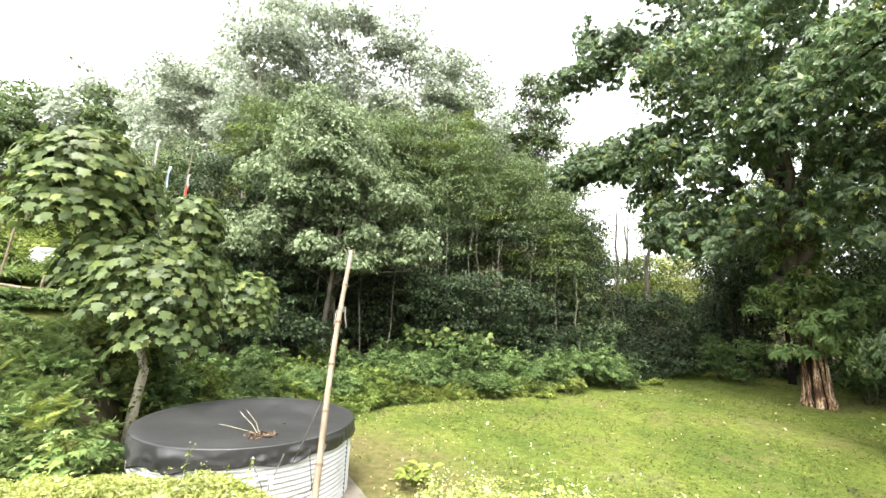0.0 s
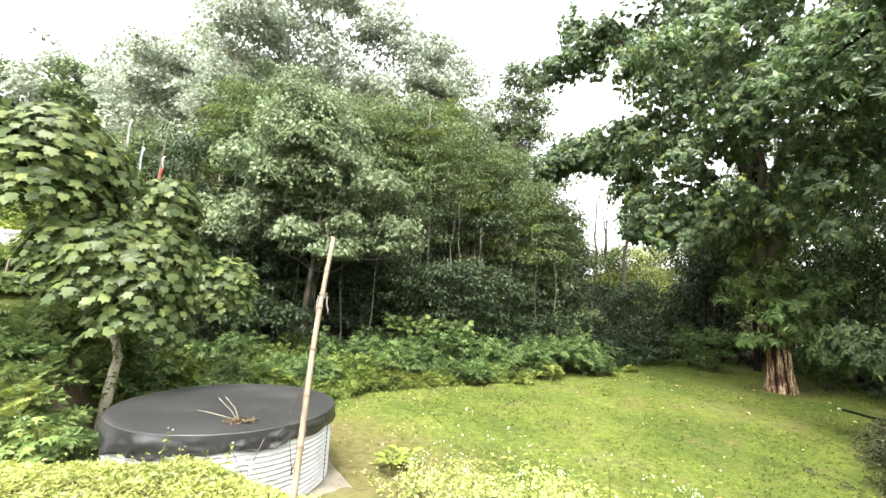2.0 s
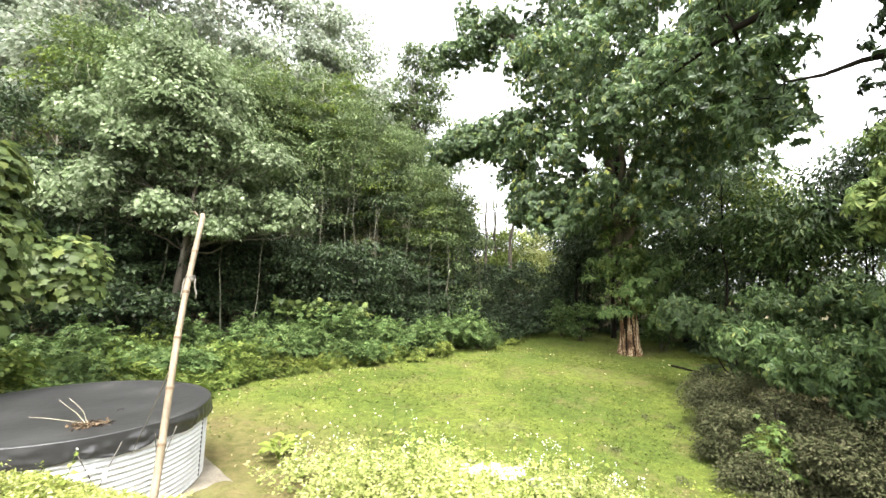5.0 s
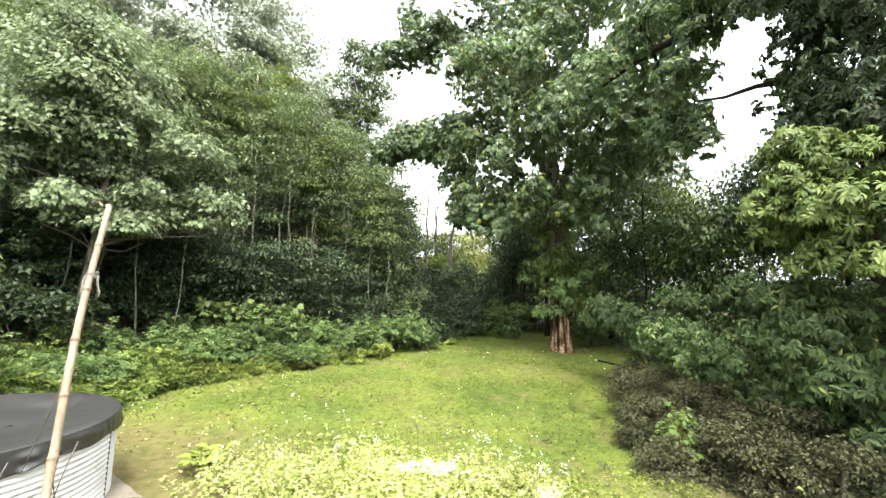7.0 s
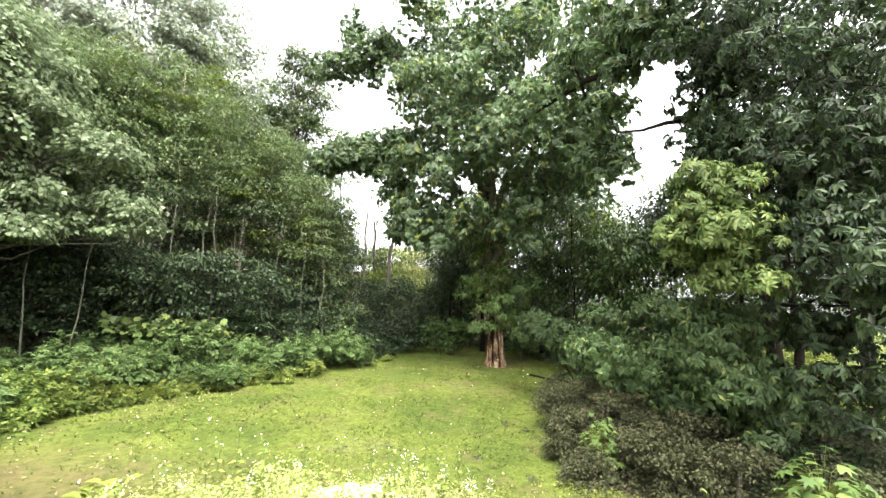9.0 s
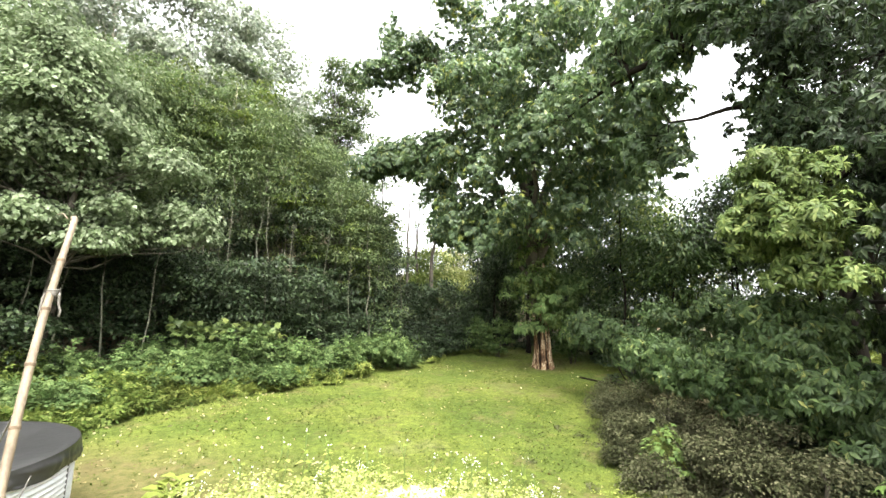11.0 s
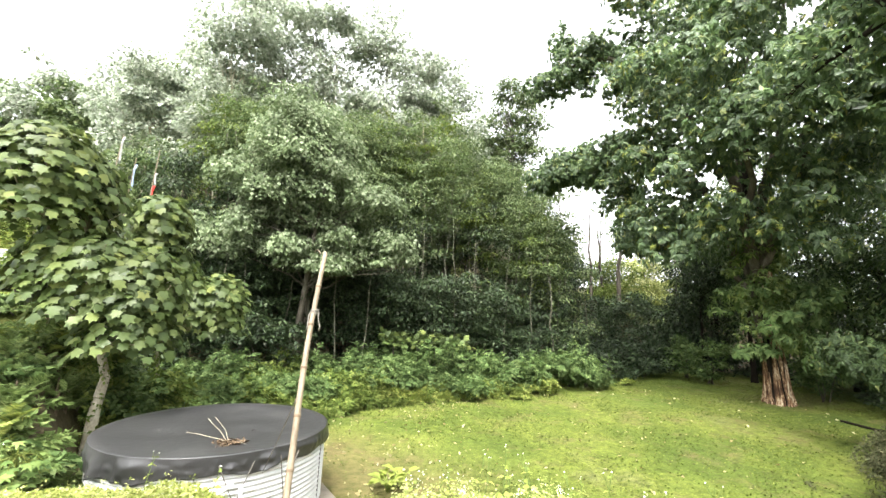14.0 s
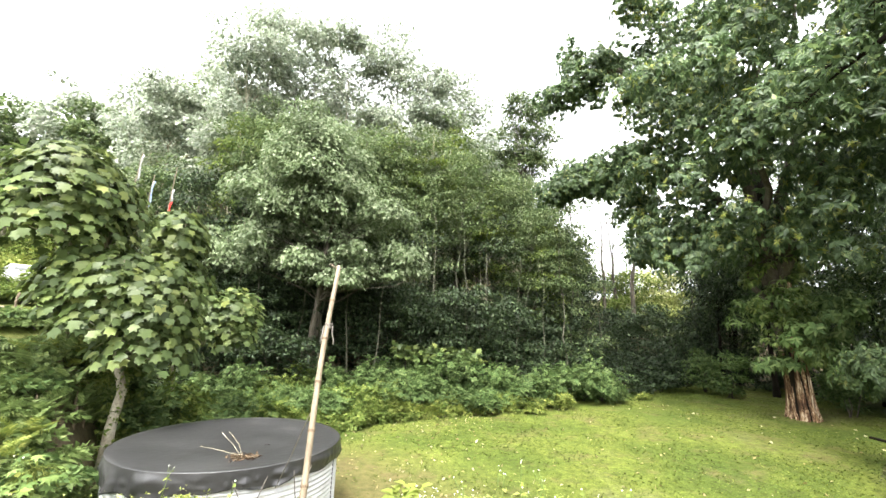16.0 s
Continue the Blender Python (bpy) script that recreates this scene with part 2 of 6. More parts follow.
def ground_material():
    """Mossy lawn with bare and brownish patches; leaf litter and soil where the ground rises under the trees."""
    m, n, l, bsdf, out = node_material("mossy_lawn_and_soil")
    geo = n.new("ShaderNodeNewGeometry")
    pos = geo.outputs["Position"]
    broad = noise_tex(n, l, 0.33, 5.0, pos, 0.6)
    lawn = ramp(n, [(0.30, (0.045, 0.066, 0.012)), (0.45, (0.067, 0.089, 0.016)), (0.58, (0.092, 0.111, 0.021)), (0.72, (0.103, 0.107, 0.039))])
    l.new(broad.outputs["Fac"], lawn.inputs[0])
    fleck = noise_tex(n, l, 5.0, 6.0, pos, 0.7)
    fm = n.new("ShaderNodeMapRange")
    fm.inputs[1].default_value, fm.inputs[2].default_value, fm.inputs[3].default_value, fm.inputs[4].default_value = 0.32, 0.62, 0.58, 1.22
    l.new(fleck.outputs["Fac"], fm.inputs[0])
    lit = n.new("ShaderNodeVectorMath")
    lit.operation = "SCALE"
    tiny = noise_tex(n, l, 34.0, 4.0, pos, 0.7)
    tm = n.new("ShaderNodeMapRange")
    tm.inputs[1].default_value, tm.inputs[2].default_value, tm.inputs[3].default_value, tm.inputs[4].default_value = 0.34, 0.64, 0.55, 1.35
    l.new(tiny.outputs["Fac"], tm.inputs[0])
    grain = n.new("ShaderNodeMath")
    grain.operation = "MULTIPLY"
    l.new(fm.outputs[0], grain.inputs[0])
    l.new(tm.outputs[0], grain.inputs[1])
    l.new(lawn.outputs[0], lit.inputs[0])
    l.new(grain.outputs[0], lit.inputs["Scale"])
    bare = noise_tex(n, l, 0.9, 5.0, pos, 0.65)
    bm_ = ramp(n, [(0.54, (0, 0, 0)), (0.70, (0.85, 0.85, 0.85))])
    l.new(bare.outputs["Fac"], bm_.inputs[0])
    brown = ramp(n, [(0.3, (0.066, 0.057, 0.022)), (0.7, (0.128, 0.108, 0.046))])
    l.new(fleck.outputs["Fac"], brown.inputs[0])
    mix1 = n.new("ShaderNodeMix")
    mix1.data_type = "RGBA"
    worn = n.new("ShaderNodeAttribute")
    worn.attribute_name = "worn"
    more = n.new("ShaderNodeMath")
    more.operation, more.use_clamp = "MULTIPLY_ADD", True
    l.new(worn.outputs["Fac"], more.inputs[0])
    l.new(fleck.outputs["Fac"], more.inputs[1])
    l.new(bm_.outputs[0], more.inputs[2])
    l.new(more.outputs[0], mix1.inputs[0])
    l.new(lit.outputs[0], mix1.inputs[6])
    l.new(brown.outputs[0], mix1.inputs[7])
    wood = n.new("ShaderNodeAttribute")
    wood.attribute_name = "litter"
    soil = ramp(n, [(0.3, (0.042, 0.035, 0.020)), (0.55, (0.092, 0.075, 0.044)), (0.75, (0.076, 0.080, 0.032))])
    l.new(fleck.outputs["Fac"], soil.inputs[0])
    mix2 = n.new("ShaderNodeMix")
    mix2.data_type = "RGBA"
    l.new(wood.outputs["Fac"], mix2.inputs[0])
    l.new(mix1.outputs[2], mix2.inputs[6])
    l.new(soil.outputs[0], mix2.inputs[7])
    l.new(mix2.outputs[2], bsdf.inputs["Base Color"])
    bsdf.inputs["Roughness"].default_value, bsdf.inputs["Specular IOR Level"].default_value = 0.95, 0.1
    bp = n.new("ShaderNodeBump")
    bp.inputs["Strength"].default_value, bp.inputs["Distance"].default_value = 0.7, 0.05
    h = noise_tex(n, l, 14.0, 6.0, pos, 0.7)
    l.new(h.outputs["Fac"], bp.inputs["Height"])
    l.new(bp.outputs[0], bsdf.inputs["Normal"])
    return m


GROUND = ground_material()


# ---- the lie of the land ----
def smooth(a, b, v):
    t = np.clip((np.asarray(v, float) - a) / (b - a), 0, 1)
    return t * t * (3 - 2 * t)


AZ_K = [-180, -75, -50, -30, -15, 5, 20, 30, 45, 60, 80, 180]
EDGE = [5.0, 6.2, 5.6, 5.1, 4.35, 4.3, 4.35, 4.3, 4.0, 3.0, 2.6, 2.6]      # far edge of the terrace, by bearing
RISE_AT = [60, 24, 20, 16, 16.5, 20, 24, 29, 34, 40, 50, 60]               # where the wooded slope begins
RISE = [0.0, 0.30, 0.36, 0.40, 0.40, 0.34, 0.34, 0.50, 0.06, 0.03, 0.02, 0.0]
TOP = [2.0, 26, 27, 25, 22, 17, 11, 10, 5, 4, 3, 2.0]


def ground_z(x, y):
    x, y = np.asarray(x, float), np.asarray(y, float)
    d, az = np.hypot(x, y), np.degrees(np.arctan2(x, y))
    e, ra, rs, tp = (np.interp(az, AZ_K, k) for k in (EDGE, RISE_AT, RISE, TOP))
    lawn = 0.048 * np.clip(d - 10, 0, 18) * smooth(9, 12, d)
    wave = 0.05 * np.sin(x * 0.7 + 1.0) * np.sin(y * 0.55) * smooth(8, 14, d)
    hill = np.clip((d - ra) * rs * smooth(0, 5, d - ra), 0, None)
    hill = tp * (1 - np.exp(-hill / tp))
    hill = hill + 0.50 * np.clip(d - 34, 0, 46) * smooth(34, 40, d) * smooth(17, 10, az) * smooth(-60, -40, az)
    left = smooth(-33.5, -40, az) * smooth(-120, -80, az)
    bank = 0.9 + 2.6 * smooth(8, 14.5, d) + 0.07 * np.clip(d - 14, 0, 30) + 0.30 * np.clip(d - 42, 0, 70)
    low = (lawn + wave + hill) * (1 - left) + bank * left
    terrace = 1.5 - (0.10 * smooth(-26, -20, az) * smooth(-8, -14, az) + 0.25 * smooth(35, 60, az)) * smooth(1, 3.5, d)
    behind = smooth(85, 120, np.abs(az))
    w = np.maximum(1 - smooth(-0.2, 2.1, d - e), behind)
    return low * (1 - w) + terrace * w


def P(az, d, up=0.0):
    """A place by its bearing and distance from the terrace, up metres above the ground there."""
    x, y = d * math.sin(radians(az)), d * math.cos(radians(az))
    return Vector((x, y, float(ground_z(x, y)) + up))


def A(az, d, z):
    """A place by bearing, distance and height above datum."""
    return Vector((d * math.sin(radians(az)), d * math.cos(radians(az)), z))


# ---- mesh helpers ----
def mesh_from(name, verts, faces, material):
    """A mesh from arrays; faces all have the same number of corners."""
    verts, faces = np.asarray(verts, np.float32), np.asarray(faces, np.int32)
    k = faces.shape[1]
    me = bpy.data.meshes.new(name)
    me.vertices.add(len(verts))
    me.vertices.foreach_set("co", verts.ravel())
    me.loops.add(faces.size)
    me.loops.foreach_set("vertex_index", faces.ravel())
    me.polygons.add(len(faces))
    me.polygons.foreach_set("loop_start", np.arange(0, faces.size, k, dtype=np.int32))
    me.update(calc_edges=True)
    if material:
        me.materials.append(material)
    return me


def thing(name, place, label, category, group="", kind=""):
    e = new(name)
    e.location = place
    return tagged(e, label, category, group, kind)


def child(name, me, parent, label="", at=None, kind=""):
    """One mesh object under a thing or part. at: place in the parent's space."""
    o = new(name, me)
    o.parent = parent
    if at is not None:
        o.location = at
    return tagged(o, label, kind=kind) if (label or kind) else o


def part(name, bm, material, parent, label="", smooth_faces=False):
    me = bpy.data.meshes.new(name)
    if smooth_faces:
        for f in bm.faces:
            f.smooth = True
    bm.to_mesh(me)
    bm.free()
    me.materials.append(material)
    return child(name, me, parent, label)


def tube_arrays(points, radii, sides=7):
    """Quads of a tapered tube along points."""
    pts, vs, fs = [Vector(p) for p in points], [], []
    for i, p in enumerate(pts):
        t = (pts[min(i + 1, len(pts) - 1)] - pts[max(i - 1, 0)]).normalized()
        a = t.cross(Vector((0.31, 0.9, 0.12))).normalized()
        b = t.cross(a)
        for k in range(sides):
            w = 2 * math.pi * k / sides
            vs.append(p + (a * math.cos(w) + b * math.sin(w)) * radii[i])
    for i in range(len(pts) - 1):
        for k in range(sides):
            j = (k + 1) % sides
            fs.append((i * sides + k, i * sides + j, (i + 1) * sides + j, (i + 1) * sides + k))
    n = len(vs)
    vs.append(pts[-1])
    last = (len(pts) - 1) * sides
    for k in range(0, sides, 2):
        fs.append((last + k, last + (k + 1) % sides, last + (k + 2) % sides, n))
    return np.array([tuple(v) for v in vs]), np.array(fs)


class Tubes:
    """Collects tubes into one mesh."""

    def __init__(self):
        self.v, self.f, self.n = [], [], 0

    def add(self, points, radii, sides=7):
        v, f = tube_arrays(points, radii, sides)
        self.v.append(v)
        self.f.append(f + self.n)
        self.n += len(v)
        return self

    def mesh(self, name, material):
        me = mesh_from(name, np.concatenate(self.v), np.concatenate(self.f), material)
        me.polygons.foreach_set("use_smooth", np.ones(len(me.polygons), bool))
        return me


def bent(a, b, rng, sag=0.0, wobble=0.08, n=5):
    """Points of a slightly crooked line from a to b."""
    a, b = Vector(a), Vector(b)
    length = (b - a).length
    out = []
    for i in range(n):
        t = i / (n - 1)
        j = Vector(rng.normal(0, wobble * length * 0.5, 3)) * math.sin(math.pi * t)
        out.append(a.lerp(b, t) + j + Vector((0, 0, sag * length * math.sin(math.pi * t))))
    return out


# leaf outlines: base at the origin, tip along +y, upper side +z
def leaf_oval(w=0.28, fold=0.10, droop=0.12):
    return np.array([(0, 0, 0), (w, 0.42, fold), (0, 1, -droop), (-w, 0.42, fold)]), np.array([(0, 1, 2), (0, 2, 3)])


def leaf_blade(w=0.16, fold=0.06, droop=0.22):
    v = [(0, 0, 0), (w * 0.8, 0.3, fold), (w, 0.62, fold - 0.05), (0, 1, -droop), (-w, 0.62, fold - 0.05), (-w * 0.8, 0.3, fold), (0, 0.45, 0.0)]
    f = [(0, 1, 6), (1, 2, 6), (2, 3, 6), (3, 4, 6), (4, 5, 6), (5, 0, 6)]
    return np.array(v), np.array(f)


def leaf_lobed(lobes=5, notch=0.62, droop=0.16):
    """A broad leaf with pointed lobes, like a maple's, sagging at the rim."""
    rim, c = [], (0, 0.38, 0.03)
    n = 2 * lobes + 1
    for k in range(n):
        a = radians(-150 + 300 * k / (n - 1))
        r = 0.62 if k % 2 else 0.62 * notch
        if k % 2 and k == n // 2:
            r *= 1.08
        if k in (0, n - 1):
            r = 0.50
        rim.append((r * math.sin(a), 0.38 + r * math.cos(a), -droop * (r / 0.62) ** 2 + (0.03 if k % 2 == 0 else 0)))
    v = np.array([c, *rim])
    f = [(0, 1 + k, 2 + k) for k in range(n - 1)] + [(0, n, 1)]
    return v, np.array(f)[:, ::-1]


def leaf_fern(pairs=10, droop=0.35):
    """A frond: narrow leaflets along a drooping midrib."""
    v, f = [], []
    for k in range(pairs):
        t = 0.12 + 0.86 * k / pairs
        w = 0.30 * math.sin(math.pi * (0.12 + 0.85 * t)) ** 0.8
        z = 0.10 * t - droop * t * t
        for s in (1, -1):
            i = len(v)
            v += [(0, t, z), (s * w, t + 0.10, z - 0.05), (0, t + 0.082, z)]
            f.append((i, i + 1, i + 2) if s > 0 else (i, i + 2, i + 1))
    i = len(v)
    v += [(-0.008, 0, 0), (0.008, 0, 0), (0, 1, 0.1 - droop)]
    f.append((i, i + 1, i + 2))
    return np.array(v), np.array(f)


def leaf_spray(pairs=3, w=0.17, s=0.42):
    """A twig end with paired leaves."""
    v, f = [], []
    lv, lf = leaf_oval(w, 0.05, 0.08)
    for k in range(pairs * 2 + 1):
        t = 0.15 + 0.7 * (k // 2) / pairs
        a = 0 if k == pairs * 2 else (1 if k % 2 else -1) * radians(58)
        c, w = math.cos(a), math.sin(a)
        o = len(v)
        for x, y, z in lv * s:
            v.append((x * c + y * w, t * 0.8 + y * c - x * w, z))
        f += [tuple(i + o for i in q) for q in lf]
    return np.array(v), np.array(f)


class Leaves:
    """Collects very many small leaves into one mesh."""

    def __init__(self, seed):
        self.rng, self.v, self.f, self.n = np.random.default_rng(seed), [], [], 0

    def frames(self, out, up_bias, droop, spread):
        """Axes of leaves that point along out, sagging, their upper sides turned to the sky."""
        n, r = len(out), self.rng
        y = out + r.normal(0, spread, (n, 3))
        y[:, 2] -= droop
        y /= np.linalg.norm(y, axis=1, keepdims=True) + 1e-9
        z = r.normal(0, 0.38, (n, 3)) + out * 0.40
        z[:, 2] += up_bias * 0.75
        x = np.cross(y, z)
        x /= np.linalg.norm(x, axis=1, keepdims=True) + 1e-9
        z = np.cross(x, y)
        return np.stack([x, y, z], 2)

    def put(self, shape, at, axes, size):
        lv, lf = shape
        at, size = np.asarray(at, float), np.asarray(size, float)
        v = np.einsum("nij,kj->nki", axes, lv) * size[:, None, None] + at[:, None, :]
        f = lf[None] + (np.arange(len(at)) * len(lv))[:, None, None] + self.n
        self.v.append(v.reshape(-1, 3).astype(np.float32))
        self.f.append(f.reshape(-1, 3).astype(np.int32))
        self.n += v.shape[0] * v.shape[1]

    def clump(self, shape, c, r, n, size, droop=0.6, up_bias=1.0, spread=0.45, shell=0.45, vary=0.3):
        """n leaves in an uneven ball of radii r round c, most of them near its skin."""
        g = self.rng
        u = g.normal(0, 1, (n, 3))
        u /= np.linalg.norm(u, axis=1, keepdims=True)
        u[:, 2] = np.where(u[:, 2] < -0.35, -u[:, 2] * 0.6, u[:, 2])
        lump = 1 + 0.22 * np.sin(u[:, 0] * 5 + c[0]) * np.sin(u[:, 1] * 5 + c[1]) + 0.12 * np.sin(u[:, 2] * 9 + c[2])
        q = u * (g.random((n, 1)) ** shell) * lump[:, None] * np.asarray(r, float)
        self.put(shape, q + np.asarray(c, float), self.frames(u * [1, 1, 0.5], up_bias, droop, spread), size * (1 + vary * g.uniform(-1, 1, n)))

    def cap(self, shape, c, r, n, size, droop=0.8, vary=0.3):
        """n leaves over a rounded cap, overlapping downwards like shingles, with a few inside."""
        g = self.rng
        w, z = g.uniform(0, 2 * math.pi, n), g.uniform(-0.35, 1.0, n)
        s = np.sqrt(np.clip(1 - z * z, 0, 1))
        u = np.stack([s * np.cos(w), s * np.sin(w), z], 1)
        lump = 1 + 0.20 * np.sin(w * 3 + c[0] * 5) + 0.12 * np.sin(w * 7 + c[1] * 3 + z * 4)
        deep = np.where(g.random(n) < 0.2, g.uniform(0.3, 0.75, n), g.uniform(0.8, 1.06, n))
        q = u * (lump * deep)[:, None] * np.asarray(r, float) + np.asarray(c, float)
        self.put(shape, q, self.frames(u * [1, 1, 0.3], 1.1, droop, 0.35), size * (1 + vary * g.uniform(-1, 1, n)))

    def bunches(self, shape, c, r, m, leaves, size, droop=0.7):
        """m drooping whorls over a rounded cap: a hanging bunch of foliage."""
        g = self.rng
        w, z = g.uniform(0, 2 * math.pi, m), g.uniform(-0.4, 1.0, m)
        s = np.sqrt(np.clip(1 - z * z, 0, 1))
        u = np.stack([s * np.cos(w), s * np.sin(w), z], 1)
        lump = 1 + 0.22 * np.sin(w * 3 + c[0] * 5)
        q = u * (lump * g.uniform(0.72, 1.05, m))[:, None] * np.asarray(r, float) + np.asarray(c, float)
        self.rosette(shape, q, u * [1, 1, 0.7] + [0, 0, 0.3], leaves, size, droop)

    def rosette(self, shape, centres, outs, leaves, size, droop=0.5, vary=0.25, lift=0.25):
        """Whorls of leaves at twig ends."""
        g, m = self.rng, len(centres)
        outs = outs / (np.linalg.norm(outs, axis=1, keepdims=True) + 1e-9)
        ref = g.normal(0, 1, (m, 3))
        a = np.cross(outs, ref)
        a /= np.linalg.norm(a, axis=1, keepdims=True)
        b = np.cross(outs, a)
        for k in range(leaves):
            w = 2 * math.pi * (k + 0.35 * g.random(m)) / leaves
            y = a * np.cos(w)[:, None] + b * np.sin(w)[:, None] + outs * lift
            y[:, 2] -= droop * g.uniform(0.5, 1.3, m)
            y /= np.linalg.norm(y, axis=1, keepdims=True)
            z = outs + [0, 0, 0.6] + g.normal(0, 0.15, (m, 3))
            x = np.cross(y, z)
            x /= np.linalg.norm(x, axis=1, keepdims=True) + 1e-9
            self.put(shape, centres, np.stack([x, y, np.cross(x, y)], 2), size * (1 + vary * g.uniform(-1, 1, m)))

    def whorls(self, shape, c, r, m, leaves, size, droop=0.5, shell=0.4):
        """m whorls in a ball round c."""
        g = self.rng
        u = g.normal(0, 1, (m, 3))
        u /= np.linalg.norm(u, axis=1, keepdims=True)
        u[:, 2] = np.where(u[:, 2] < -0.5, -u[:, 2], u[:, 2])
        q = u * (g.random((m, 1)) ** shell) * np.asarray(r, float) + np.asarray(c, float)
        self.rosette(shape, q, u * [1, 1, 0.6] + [0, 0, 0.25], leaves, size, droop)

    def mesh(self, name, material):
        return mesh_from(name, np.concatenate(self.v), np.concatenate(self.f), material)


SMALL_SPRAY = leaf_spray(2, 0.27, 0.50)
OVAL, ROUND, BLADE, LOBED, FROND = leaf_oval(), leaf_oval(0.40, 0.08, 0.15), leaf_blade(), leaf_lobed(5, 0.62, 0.06), leaf_fern()
LANCE = leaf_oval(0.19, 0.04, 0.22)
BROAD = leaf_oval(0.23, 0.04, 0.16)
DROOP = leaf_oval(0.21, 0.05, 0.30)
FLAKE = (np.array([(-0.05, 0, 0), (0.40, 0.48, 0.06), (-0.14, 1, -0.12)]), np.array([(0, 1, 2)]))


TANK, TANK_R, TANK_H = A(-22.9, 8.7, 0.0), 1.80, 1.26
BIG = P(42.0, 22.0)


# ---- ground: one sheet to the horizon ----
def build_ground():
    az = np.concatenate([np.arange(-180, -62, 6.0), np.arange(-62, 90, 1.0), np.arange(90, 180, 6.0)])
    d = np.concatenate([[0.0], np.arange(0.6, 3, 0.6), np.arange(3, 8, 0.2), np.arange(8, 24, 0.4), np.arange(24, 60, 1.5), [64, 70, 78, 90, 110, 140, 190, 260, 380, 600, 1000, 2000]])
    D, Z = np.meshgrid(d, np.radians(az), indexing="ij")
    x, y = D * np.sin(Z), D * np.cos(Z)
    z = ground_z(x, y)
    far = smooth(110, 400, D)
    z = z * (1 - far) + 2.0 * far
    rng = np.random.default_rng(3)
    z += rng.normal(0, 0.012, z.shape) * (D > 2.5) * (D < 30)
    nd, na = D.shape
    i, k = np.meshgrid(np.arange(nd - 1), np.arange(na), indexing="ij")
    k2 = (k + 1) % na
    f = np.stack([i * na + k, i * na + k2, (i + 1) * na + k2, (i + 1) * na + k], 2).reshape(-1, 4)[:, ::-1]
    me = mesh_from("ground", np.stack([x, y, z], 2).reshape(-1, 3), f, GROUND)
    azd = np.degrees(Z)
    start = np.interp(azd, AZ_K, RISE_AT)
    litter = smooth(-1.2, 1.2, D - start)
    litter = np.maximum(litter * (azd > -37), smooth(-33, -38, azd) * smooth(6.5, 8, D) * (1 - smooth(11.8, 12.8, D)) * (azd > -100))
    litter = np.maximum(litter, 0.85 * smooth(51, 56, azd) * smooth(7, 9, D) * (1 - smooth(22, 26, D)))
    litter = np.maximum(litter, 0.6 * (1 - smooth(0.3, 1.6, D - np.interp(azd, AZ_K, EDGE))) * smooth(-8, -14, azd) * smooth(2, 4, D))
    clear = smooth(66, 70, azd) * smooth(20, 24, D) + smooth(26.5, 28, azd) * (1 - smooth(33, 36, azd)) * smooth(33, 38, D)
    litter = litter * (1 - np.clip(clear, 0, 1))
    at = me.attributes.new("litter", "FLOAT", "POINT")
    at.data.foreach_set("value", litter.ravel().astype(np.float32))
    trodden = np.maximum(1.7 * (1 - smooth(2.2, 5.8, np.hypot(x - TANK.x, y - TANK.y))), 1.3 * smooth(-16, -8, azd) * (1 - smooth(4, 18, azd)) * (1 - smooth(7.5, 12, D)))
    trodden = np.maximum(trodden, 0.9 * (1 - smooth(0.6, 1.6, np.hypot(x - BIG.x, y - BIG.y))))
    trodden = np.maximum(trodden, 0.9 * smooth(44, 48, azd) * (1 - smooth(6.5, 9, D)))
    at = me.attributes.new("worn", "FLOAT", "POINT")
    at.data.foreach_set("value", trodden.ravel().astype(np.float32))
    me.polygons.foreach_set("use_smooth", np.ones(len(me.polygons), bool))
    return tagged(new("ground", me), "mossy green lawn with litter-covered slopes round it", "ground", kind="structure")


build_ground()


# ---- water tank ----


